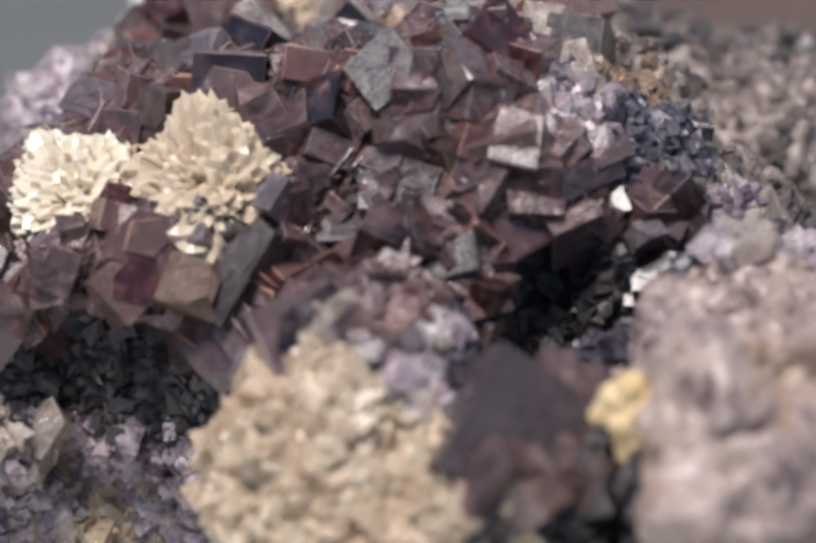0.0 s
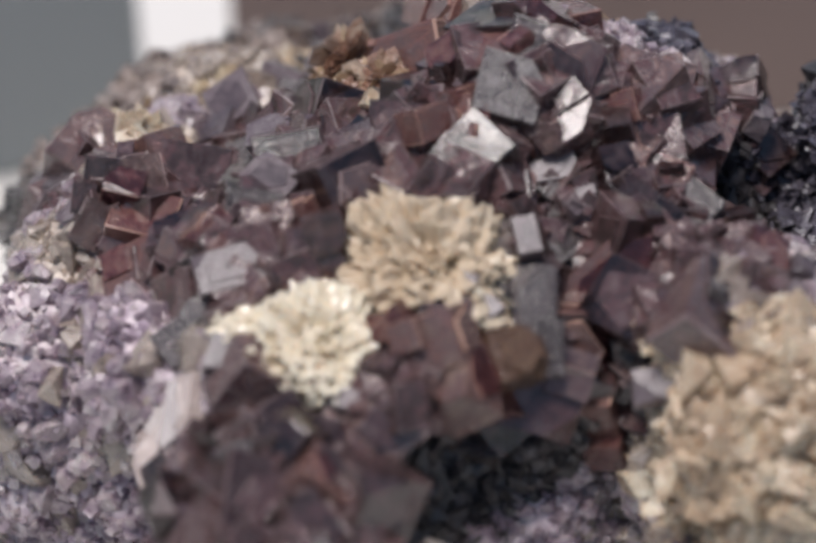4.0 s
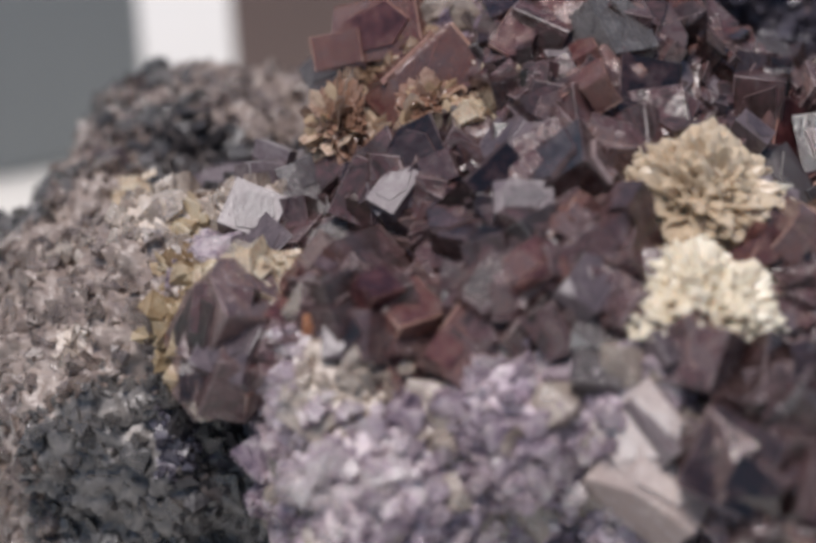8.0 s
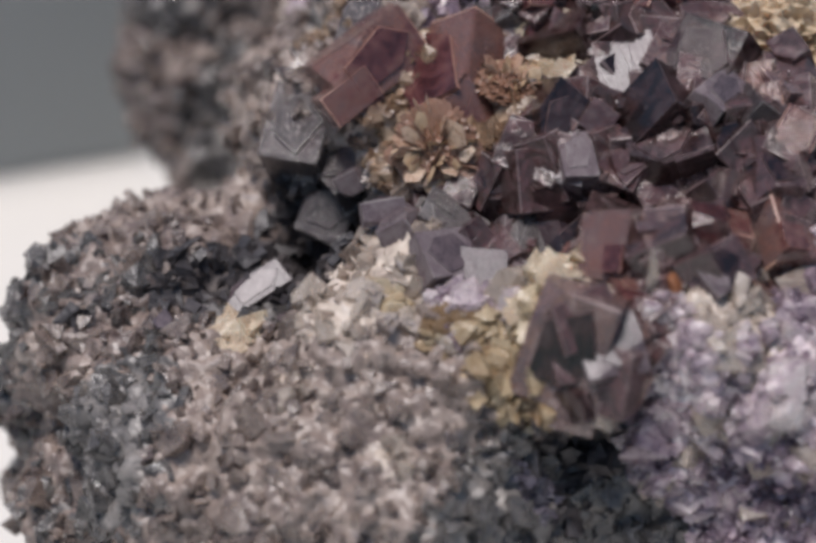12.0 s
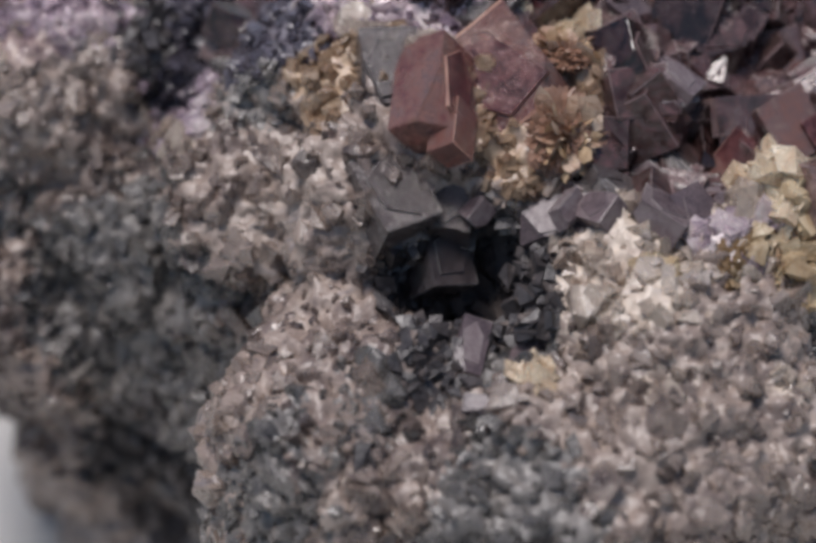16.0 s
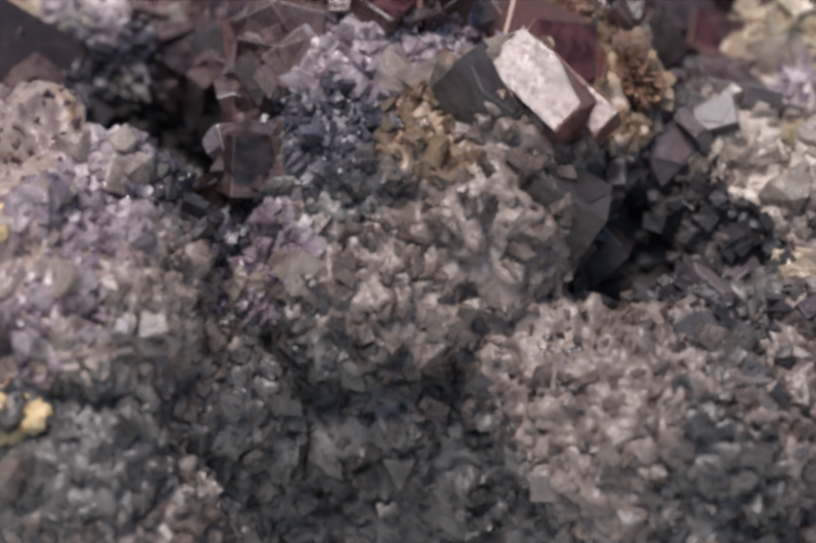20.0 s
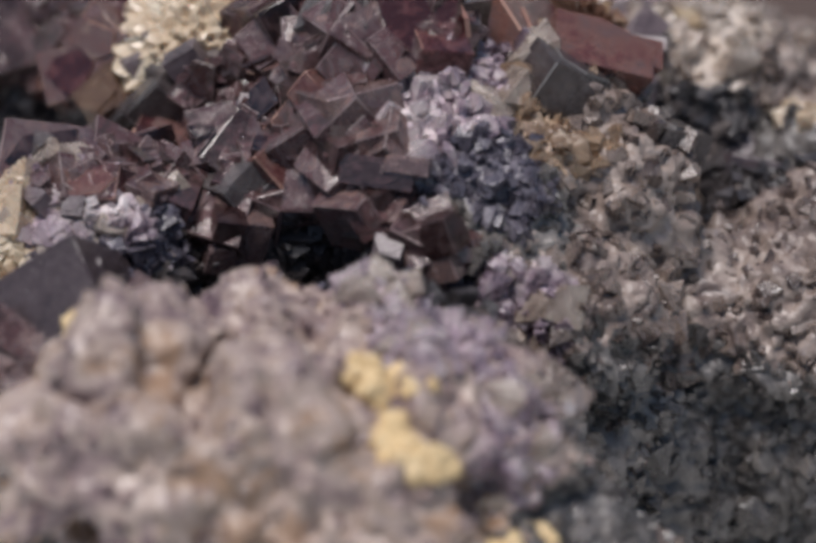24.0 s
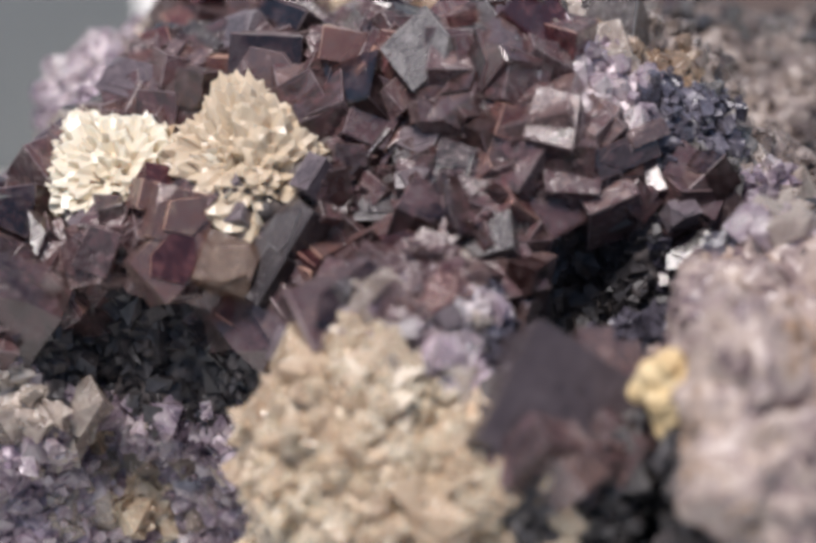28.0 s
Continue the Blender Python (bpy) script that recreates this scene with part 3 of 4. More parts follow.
SHAPES = {k: [shape_of(k) for _ in range(1 if k == "cube" else 8)] for k in ("cube", "block", "pebble", "shard")}


def crust(name, mat, where, facing, form, size, sink, label, spread=0.5, freely=False):
    """Many small crystals grown on the skin at the places given, in one mesh."""
    n = len(where)
    if n == 0:
        return None
    sizes = size[0] * (size[1] / size[0]) ** rng.random(n) ** 1.4
    rot = turned(n) if freely else upright(facing, spread)
    centre = where + facing * (sizes * (0.5 - sink))[:, None]
    verts, faces, rims, base = [], [], [], 0
    for vi, (sv, sf, sr) in enumerate(SHAPES[form]):
        m = np.arange(n) % len(SHAPES[form]) == vi
        stretch = rng.uniform(0.75, 1.3, size=(m.sum(), 1, 3))
        p = np.einsum("nab,nvb->nva", rot[m], sv[None] * stretch) * sizes[m][:, None, None] + centre[m][:, None, :]
        verts.append(p.reshape(-1, 3))
        for i in range(m.sum()):
            o = base + i * len(sv)
            faces.extend([tuple(o + j for j in f) for f in sf])
            rims.extend(sr)
        base += m.sum() * len(sv)
    me = bpy.data.meshes.new(name)
    me.from_pydata((np.concatenate(verts) / 100).tolist(), [], faces)
    me.materials.append(mat)
    if form == "block":
        me.materials.append(GRAIN_RIM)
        me.polygons.foreach_set("material_index", rims)
    me.update()
    ob = new(name, me)
    ob.parent = specimen
    return tagged(ob, label, kind="stuff")


# where the rosettes sit, nothing else grows: x, y, z and radius in cm
SEATS = [(-4.20, -1.52, 7.05, 0.8), (-2.76, -2.05, 7.35, 0.86), (-0.25, 1.47, 7.27, 0.55), (-0.71, 0.52, 7.66, 0.48), (0.08, -5.80, 6.95, 0.8)]
free = np.ones(len(SKIN), dtype=bool)
for x, y, z, r in SEATS:
    free &= np.linalg.norm(SKIN - np.array((x, y, z)), axis=1) > r


def spots(mask, gap, lowest=1.6):
    """Places on the skin inside mask, at least about gap cm apart."""
    idx = np.where(mask & free & (SKIN[:, 2] > lowest))[0]
    rng.shuffle(idx)
    cells, keep = set(), []
    for i in idx:
        c = tuple(np.floor(SKIN[i] / gap).astype(int))
        if c not in cells:
            cells.add(c)
            keep.append(i)
    return np.array(keep, dtype=int)


# kind: form, gap and sizes in cm, sink, name, label
GROWTH = {
    "lilac": [("pebble", 0.26, (0.18, 0.5), 0.76, "lilac_druse", "pale lilac druse of small cubes", True), ("pebble", 0.7, (0.3, 0.7), 0.76, "pale_druse", "larger beige translucent crystals", True), ("cube", 0.18, (0.06, 0.15), 0.5, "sparkling_druse", "tiny bright lilac cubes", True)],
    "cream": [("shard", 0.24, (0.2, 0.5), 0.7, "fused_cream_crust", "fused cream coloured crystals", True), ("shard", 0.15, (0.1, 0.28), 0.62, "cream_crust", "glassy cream coloured crystal crust", True)],
    "beige": [("pebble", 0.55, (0.2, 0.5), 0.86, "beige_crust", "rough beige and grey glassy crust", True), ("shard", 0.26, (0.1, 0.3), 0.76, "flaky_crust", "thin beige flakes", True)],
    "frost": [("pebble", 0.45, (0.2, 0.5), 0.83, "frost_crust", "bright glassy beige crystal crust", True), ("shard", 0.24, (0.1, 0.3), 0.72, "frost_flake_crust", "thin bright flakes", True)],
    "slate": [("pebble", 0.55, (0.2, 0.5), 0.86, "slate_crust", "dark grey glassy crust", True), ("shard", 0.26, (0.1, 0.28), 0.76, "slate_flake_crust", "thin dark grey flakes", True)],
    "indigo": [("shard", 0.13, (0.07, 0.22), 0.58, "indigo_druse", "dark violet druse of tiny crystals", True)],
    "orange": [("pebble", 0.3, (0.16, 0.44), 0.72, "orange_druse", "orange brown translucent crystals", True), ("shard", 0.18, (0.1, 0.28), 0.6, "brown_crust", "brown crystal crust", True)],
    "amber": [("pebble", 0.3, (0.2, 0.46), 0.7, "amber_crust", "amber yellow crystal blades", True), ("shard", 0.17, (0.12, 0.34), 0.56, "amber_flake_crust", "thin amber flakes", True)],
    "knob": [("shard", 0.24, (0.07, 0.2), 0.78, "knob_druse", "small pale grains", True)],
    # near-black grains that carry the shade of the recesses as colour
    "hollow_shade": [("shard", 0.16, (0.1, 0.3), 0.6, "hollow_druse", "crystals deep in a recess, its shade put in as black", True)],
    "plum": [("block", 0.26, (0.16, 0.56), 0.66, "plum_druse", "small dark plum cube crystals", True), ("shard", 0.2, (0.1, 0.32), 0.5, "plum_splinter_crust", "thin broken plum splinters", True)],
}
TINT = {"pale_druse": "frost", "knob_druse": "knob"}
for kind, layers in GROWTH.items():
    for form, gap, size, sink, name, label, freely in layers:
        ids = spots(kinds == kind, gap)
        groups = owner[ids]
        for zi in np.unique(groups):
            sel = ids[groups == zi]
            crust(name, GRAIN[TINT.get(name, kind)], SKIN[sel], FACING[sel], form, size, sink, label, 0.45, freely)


# ---- single crystals ----
def block_mesh(seed):
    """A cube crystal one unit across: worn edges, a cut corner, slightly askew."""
    r = random.Random(seed)
    bm = bmesh.new()
    bmesh.ops.create_cube(bm, size=1.0)
    g = bmesh.ops.bevel(bm, geom=bm.edges[:], offset=r.uniform(0.01, 0.024), segments=1, affect="EDGES")
    for f in g["faces"]:
        f.material_index = 1 if r.random() < 0.45 else 0
    for _ in range(r.choice((1, 1, 2, 3))):
        c = Vector([r.choice((-1, 1)) + r.uniform(-0.5, 0.5) for _ in range(3)]).normalized()
        g = bmesh.ops.bisect_plane(bm, geom=bm.verts[:] + bm.edges[:] + bm.faces[:], plane_co=c * r.uniform(0.48, 0.7), plane_no=c, clear_outer=True)
        bmesh.ops.holes_fill(bm, edges=[e for e in g["geom_cut"] if isinstance(e, bmesh.types.BMEdge)])
    for v in bm.verts:
        v.co += Vector((r.uniform(-1, 1), r.uniform(-1, 1), r.uniform(-1, 1))) * 0.016
    # uneven, stepped faces
    bmesh.ops.triangulate(bm, faces=[f for f in bm.faces if f.calc_area() > 0.05])
    bmesh.ops.subdivide_edges(bm, edges=[e for e in bm.edges if e.calc_length() > 0.3], cuts=2, use_grid_fill=True)
    off = Vector([r.uniform(0, 40) for _ in range(3)])
    bm.normal_update()
    for v in bm.verts:
        v.co += v.normal * (0.022 * noise.noise(v.co * 2.2 + off) + 0.01 * noise.noise(v.co * 6 + off))
    me = bpy.data.meshes.new("cube_crystal")
    bm.to_mesh(me)
    bm.free()
    return me


def plate_mesh(seed):
    """A thin terrace of growth with an irregular outline, on a unit square."""
    r = random.Random(seed)
    bm = bmesh.new()
    k = r.randint(5, 7)
    low, high = [], []
    for i in range(k):
        a = 2 * math.pi * (i + r.uniform(-0.25, 0.25)) / k
        x, y = 0.46 * math.cos(a) * r.uniform(0.7, 1.15), 0.46 * math.sin(a) * r.uniform(0.7, 1.15)
        x, y = max(-0.46, min(0.46, x)), max(-0.46, min(0.46, y))
        low.append(bm.verts.new((x, y, -0.02)))
        high.append(bm.verts.new((x * 0.97, y * 0.97, 0.045)))
    bm.faces.new(high)
    bm.faces.new(low[::-1])
    for i in range(k):
        bm.faces.new((low[i], low[(i + 1) % k], high[(i + 1) % k], high[i])).material_index = 1
    me = bpy.data.meshes.new("growth_step")
    bm.to_mesh(me)
    bm.free()
    return me


BLOCKS = {}
TERRACES = {}
for kind in GEMS:
    BLOCKS[kind] = [block_mesh(100 + i) for i in range(10)]
    TERRACES[kind] = [plate_mesh(200 + i) for i in range(5)]
    for me in BLOCKS[kind] + TERRACES[kind]:
        me.materials.append(GEMS[kind])
        me.materials.append(RIMS.get(kind, GEMS[kind]))
LABELS = {"plum": "dark plum glassy cube crystal", "rust": "red brown translucent cube crystal", "slate": "grey matt cube crystal",
          "chip": "mirror bright crystal face", "amber": "brown amber crystal block", "orange": "bright orange crystal plate",
          "pale": "pale lilac pointed crystal", "cream": "cream crystal", "jet": "large almost black crystal, the smaller one standing for a hole's shade"}
made_crystals = 0


def crystal(kind, x, y, z, rx, ry, rz, w, h, d, steps=1):
    global made_crystals
    made_crystals += 1
    if kind in ("plum", "slate", "amber") and any(math.dist((x, y, z), q[:3]) < q[3] for q in SEATS):
        return None
    ob = new("cube_crystal", BLOCKS[kind][made_crystals % 10])
    ob.parent = specimen
    ob.matrix_basis = pose(x / 100, y / 100, z / 100, rx, ry, rz) @ Matrix.Diagonal((w / 100, h / 100, d / 100, 1))
    tagged(ob, LABELS[kind])
    for s in range(steps):
        st = new("growth_step", TERRACES[kind][(made_crystals + s) % 5])
        st.parent = ob
        st.matrix_basis = Matrix.Translation((0, 0, 0.5)) if s == 0 else pose(0, 0, 0, 90 * s, 0, 90) @ Matrix.Translation((0, 0, 0.5))
    for s in range(0 if kind in ("chip", "orange", "pale", "jet") else made_crystals % 3):
        tw = new("twin_cube", BLOCKS[kind][(made_crystals * 3 + s) % 10])
        tw.parent = ob
        k = 0.34 + 0.3 * random.random()
        o = [random.choice((-1, 1)) * random.uniform(0.2, 0.42) for _ in range(3)]
        tw.matrix_basis = Matrix.Translation(o) @ Matrix.Scale(k, 4)
    return ob


def blade_mesh(seed):
    """A flat petal of crystal: it widens from the root and ends in a blunt, uneven point."""
    r = random.Random(seed)
    bm = bmesh.new()
    w, t, lean = r.uniform(0.06, 0.17), r.uniform(0.012, 0.026), r.uniform(-0.06, 0.06)
    rows = []
    for z, k in ((0.15, 0.25), (0.55, 0.8), (0.82, 1.0)):
        rows.append([bm.verts.new((a * w * k + lean * z, b * t * (0.5 + k / 2), z + (r.uniform(-0.05, 0.05) if z > 0.8 else 0))) for a, b in ((-1, 0), (0, -1), (1, 0), (0, 1))])
    tip = bm.verts.new((w * r.uniform(-0.4, 0.4) + lean, 0, r.uniform(0.95, 1.04)))
    for a, b in zip(rows, rows[1:]):
        for i in range(4):
            bm.faces.new((a[i], a[(i + 1) % 4], b[(i + 1) % 4], b[i]))
    for i in range(4):
        bm.faces.new((rows[-1][i], rows[-1][(i + 1) % 4], tip))
    bm.faces.new(rows[0][::-1])
    me = bpy.data.meshes.new("blade")
    bm.to_mesh(me)
    bm.free()
    return me


BLADES = {k: [blade_mesh(300 + i) for i in range(9)] for k in ("cream", "clear_brown", "orange_brown", "amber")}
FAN = {"cream": GEMS["cream"], "clear_brown": gem("clear_brown_blade", [(0.42, 0.28, 0.17), (0.62, 0.46, 0.3), (0.78, 0.64, 0.45)], 0.16, clear=0.3, bump=0.1),
       "orange_brown": gem("orange_blade", [(0.28, 0.155, 0.105), (0.46, 0.29, 0.2), (0.6, 0.44, 0.315), (0.74, 0.6, 0.46)], 0.3, soft=0.15, clear=0.26), "amber": gem("amber_blade", AMBER, 0.18, clear=0.35)}
for k, ms in BLADES.items():
    for me in ms:
        me.materials.append(FAN[k])


BURSTS = []


def burst(name, tint, x, y, z, nx, ny, nz, r, count, label, wide=1.5, clear_side=(0, 0, 0), full=0.96, deep=0.12, flat=0.3, broad=1.0):
    """A rosette: petals that fan out from one root, short in the middle and long at the rim; on one side they turn clear and brown."""
    root = Vector((nx, ny, nz)).normalized()
    shift = Vector((x, y, z)) * 3
    side = Vector(clear_side)
    q = root.to_track_quat("Z", "Y").to_matrix().to_3x3()

    def squash(d):
        """Flatter towards the root's axis."""
        return d - root * d.dot(root) * flat

    bm = bmesh.new()
    bmesh.ops.create_icosphere(bm, subdivisions=5, radius=1.0)
    for v in bm.verts:
        d = v.co.normalized()
        ridge = abs(noise.noise(d * 7 + shift)) + 0.6 * abs(noise.noise(d * 15 + shift))
        v.co = squash(d) * r * full / 100 * (1 + 0.3 * noise.noise(d * 1.9 + shift) - 0.42 * ridge)
    core = part(name, bm, FAN[tint], specimen, label)
    base = Vector((x, y, z)) - root * r * deep
    BURSTS.append((np.array(base), r))
    core.matrix_basis = Matrix.Translation(base / 100)
    for i in range(count):
        a = math.acos(1 - (1 - math.cos(wide)) * (i + 0.5) / count)
        b = i * 2.39996 + random.uniform(-0.35, 0.35)
        d = q @ Vector((math.sin(a) * math.cos(b), math.sin(a) * math.sin(b), math.cos(a)))
        l = r * (1 + 0.3 * noise.noise(d * 1.9 + shift)) * random.uniform(0.7, 1.0) * squash(d).length / 100
        clear = d.dot(side) + 0.35 * noise.noise(d * 2.5 + shift) > 0.62
        mixed = (a > 1.0 and i % 4 == 0) if tint == "cream" else tint == "orange_brown" and i % 5 < 2
        ob = new("blade", BLADES["clear_brown" if clear or mixed else tint][i % 9])
        ob.parent = core
        ob.matrix_basis = d.to_track_quat("Z", "Y").to_matrix().to_4x4() @ pose(0, 0, 0, random.uniform(-7, 7), random.uniform(-7, 7), random.uniform(0, 180)) @ Matrix.Diagonal((l * broad, l, l, 1))


def rosette(x, y, z, nx, ny, nz, r, clear_side=(0, 0, 0)):
    burst("cream_rosette", "cream", x, y, z, nx, ny, nz, r * 1.38, 240, "cream rosette of radiating crystal blades", 1.9, clear_side, full=1.08)


def starburst(x, y, z, nx, ny, nz, r):
    burst("brown_starburst", "orange_brown", x, y, z, nx, ny, nz, r * 1.4, 56, "orange brown starburst of crystal blades", wide=1.5, full=0.86, deep=0.05, flat=0.62, broad=1.9)


def amberfan(x, y, z, nx, ny, nz, r):
    burst("amber_fan", "amber", x, y, z, nx, ny, nz, r * 1.2, 60, "amber fan of crystal blades", deep=0.3, flat=0.55)


def fleck(x, y, z, nx, ny, nz, r):
    """A lumpy yellow crust on the surface."""
    n = Vector((nx, ny, nz)).normalized()
    balls = []
    for i in range(9):
        o = Vector((random.uniform(-1, 1), random.uniform(-1, 1), random.uniform(-1, 1))) * r * 0.55
        o -= n * o.dot(n) * 0.8
        balls.append((x + o.x + n.x * r * 0.12, y + o.y + n.y * r * 0.12, z + o.z + n.z * r * 0.12, r * random.uniform(0.3, 0.5)))
    me = fused("yellow_crust", balls, 0.0003, 8)
    q, away = points_of(me)
    for i in range(len(q)):
        q[i] += away[i] * 0.0004 * noise.fractal(Vector(q[i] * 700), 0.9, 2.0, 3)
    me.vertices.foreach_set("co", q.ravel())
    me.materials.append(YELLOW)
    ob = new("yellow_crust", me)
    ob.parent = specimen
    tagged(ob, "soft mustard yellow mineral crust")


crystal("chip", -4.11, -0.25, 7.42, 34, -5, -38, 0.70, 0.44, 0.30)
crystal("chip", -5.30, -0.67, 6.40, 28, 5, -58, 0.56, 0.74, 0.39)
crystal("chip", -4.92, -0.87, 7.07, 30, 12, -66, 0.39, 0.38, 0.27)
crystal("chip", -4.60, -2.17, 6.87, 28, 11, -61, 0.48, 0.28, 0.25)
crystal("chip", -3.01, -2.59, 7.23, 21, 22, -99, 0.35, 0.39, 0.25)
crystal("chip", -1.05, -2.00, 7.64, 35, -5, -44, 0.59, 0.29, 0.25)
crystal("chip", -1.04, -2.47, 7.44, 33, -3, -42, 0.21, 0.26, 0.25)
crystal("chip", -2.16, -2.55, 7.62, 31, -2, -41, 0.24, 0.41, 0.25)
crystal("chip", -2.35, -4.41, 6.67, 31, -1, -46, 0.68, 0.34, 0.25)
crystal("slate", -0.28, -1.41, 8.05, 40, 17, -59, 1.08, 1.05, 0.95)
crystal("rust", -1.57, -1.05, 7.97, 47, -13, -55, 1.07, 0.44, 0.40)
crystal("plum", -1.17, 2.06, 6.49, 46, -13, -26, 0.63, 0.38, 0.34)
crystal("plum", -2.85, 1.77, 6.91, 50, 11, -29, 0.63, 0.37, 0.33)
crystal("rust", -3.47, -2.25, 7.07, 42, 24, -76, 0.54, 0.52, 0.47)
crystal("plum", -3.88, -2.60, 7.03, 51, 1, -40, 0.67, 0.31, 0.28)
crystal("slate", -2.46, -2.83, 6.99, 47, 6, -50, 0.47, 0.95, 0.43)
crystal("plum", -1.81, -4.56, 7.34, 50, -13, -56, 0.49, 0.46, 0.42)
crystal("plum", -6.04, -2.22, 6.39, 32, 22, -48, 1.02, 0.92, 0.82)
crystal("rust", -1.33, -3.00, 6.85, 48, -33, -26, 1.34, 0.64, 0.58)
crystal("slate", -0.58, 1.91, 6.66, 30, -13, -91, 0.42, 0.70, 0.38)
crystal("chip", -2.93, 0.10, 7.74, 29, 7, -101, 0.61, 0.40, 0.28)
crystal("chip", -1.26, 1.69, 6.53, 29, -12, -70, 0.67, 0.44, 0.31)
crystal("plum", -1.93, -0.45, 7.47, 35, -6, -114, 1.17, 0.72, 0.65)
crystal("plum", -0.26, -1.52, 8.16, 59, 18, -71, 0.85, 1.14, 0.76)
crystal("plum", -5.77, -2.19, 6.46, 38, 14, -87, 0.80, 0.78, 0.70)
crystal("amber", -3.50, 1.30, 6.43, 43, 21, -94, 0.91, 0.75, 0.68)
crystal("chip", -3.10, -2.46, 7.36, 30, -2, -80, 0.21, 0.52, 0.25)
crystal("chip", -3.41, -2.15, 7.33, 33, 13, -106, 0.32, 0.33, 0.25)
crystal("plum", -0.70, -2.94, 7.20, 55, 25, -80, 0.73, 0.71, 0.64)
crystal("plum", -1.74, -3.68, 6.89, 34, -2, -97, 0.99, 0.75, 0.67)
crystal("rust", -1.46, -1.02, 7.97, 35, -25, -73, 0.82, 0.53, 0.48)
crystal("chip", -0.77, 2.52, 6.66, 30, 14, -124, 0.62, 0.56, 0.39)
crystal("chip", -3.65, 2.19, 6.96, 33, -1, -110, 0.34, 0.48, 0.25)
crystal("slate", -1.42, 1.93, 6.51, 38, -15, -79, 0.99, 0.45, 0.40)
crystal("chip", -3.60, 0.00, 7.56, 30, 7, -122, 0.29, 0.46, 0.25)
crystal("plum", -1.64, 1.00, 7.23, 53, 9, -111, 0.49, 0.54, 0.44)
crystal("plum", -2.87, 0.25, 7.58, 61, 11, -119, 0.69, 0.32, 0.29)
crystal("plum", -1.08, -2.96, 7.21, 72, 4, -113, 0.56, 0.75, 0.50)
crystal("plum", -1.60, -0.59, 7.93, 47, -7, -76, 0.74, 0.49, 0.44)
crystal("plum", -1.47, 0.31, 7.42, 52, 22, -110, 0.60, 0.44, 0.39)
crystal("slate", -4.61, -0.24, 6.83, 21, 6, -111, 0.52, 0.81, 0.47)
crystal("chip", -1.22, 2.48, 6.50, 30, 6, -156, 0.49, 0.59, 0.35)
crystal("chip", -2.87, 3.09, 6.54, 32, -6, -142, 0.66, 0.85, 0.46)
crystal("chip", -1.59, 1.19, 7.20, 31, 6, -162, 0.45, 0.50, 0.31)
crystal("chip", -1.89, -0.11, 7.61, 30, -5, -146, 0.55, 0.93, 0.39)
crystal("chip", 1.46, 2.48, 5.71, 26, -17, -127, 0.73, 0.32, 0.25)
crystal("plum", -2.57, 0.61, 7.24, 15, -15, -147, 0.83, 0.65, 0.58)
crystal("rust", -2.89, 0.75, 6.79, 38, -22, -143, 0.50, 0.51, 0.45)
crystal("plum", -3.75, 0.64, 7.29, 15, 13, -147, 0.48, 0.71, 0.43)
crystal("plum", -1.41, 1.72, 6.31, 32, -14, -113, 0.90, 0.79, 0.71)
crystal("plum", -2.21, 0.91, 6.52, 46, 14, -176, 0.57, 0.44, 0.39)
crystal("plum", -3.62, 2.02, 6.93, 54, -17, -135, 0.68, 0.52, 0.47)
crystal("plum", -1.40, 0.50, 7.43, 68, 21, -149, 0.72, 0.61, 0.55)
crystal("plum", -0.83, 1.29, 6.92, 41, 8, -150, 0.49, 0.51, 0.44)
crystal("plum", -2.82, 3.34, 6.09, 64, 4, -105, 0.80, 0.38, 0.34)
crystal("rust", 0.89, 0.64, 7.69, 60, -21, -122, 1.12, 0.67, 0.61)
crystal("rust", -0.02, 0.38, 7.25, 45, 22, 154, 0.96, 0.93, 0.84)
crystal("slate", 0.95, 0.95, 6.43, 26, 9, 145, 0.64, 0.78, 0.58)
crystal("chip", 0.09, 1.88, 6.53, 31, -9, 145, 0.77, 0.49, 0.34)
crystal("plum", -1.75, 0.83, 6.32, 51, 28, 141, 1.01, 1.16, 0.91)
crystal("plum", -2.62, 1.32, 6.51, 31, -3, 122, 0.65, 0.89, 0.59)
crystal("chip", -2.11, 1.10, 6.55, 23, -18, 172, 0.36, 0.94, 0.25)
crystal("chip", 1.90, 3.64, 5.87, 33, -2, 139, 0.32, 0.20, 0.25)
crystal("plum", -2.31, 0.79, 7.14, 33, 5, 143, 0.46, 0.51, 0.41)
crystal("chip", -2.18, 1.60, 6.25, 35, -5, 136, 0.29, 0.31, 0.25)
crystal("slate", 1.18, 1.19, 5.98, 46, 17, -176, 0.56, 0.68, 0.51)
crystal("plum", -1.33, 0.78, 7.46, 42, 43, -165, 0.64, 0.71, 0.58)
crystal("slate", -1.71, -0.12, 7.50, 27, -8, -167, 0.56, 1.05, 0.50)
crystal("slate", 1.13, 0.03, 7.69, 38, 3, 160, 0.63, 0.88, 0.57)
crystal("slate", 1.60, 0.92, 6.73, 33, -0, -174, 0.69, 0.91, 0.62)
crystal("plum", -2.50, 3.16, 6.50, 69, 14, -174, 0.85, 1.21, 0.76)
# a grey crystal coloured near-black to stand for the shade of a hole
crystal("jet", 0.83, 0.97, 6.59, 53, 22, 135, 0.56, 0.61, 0.50)
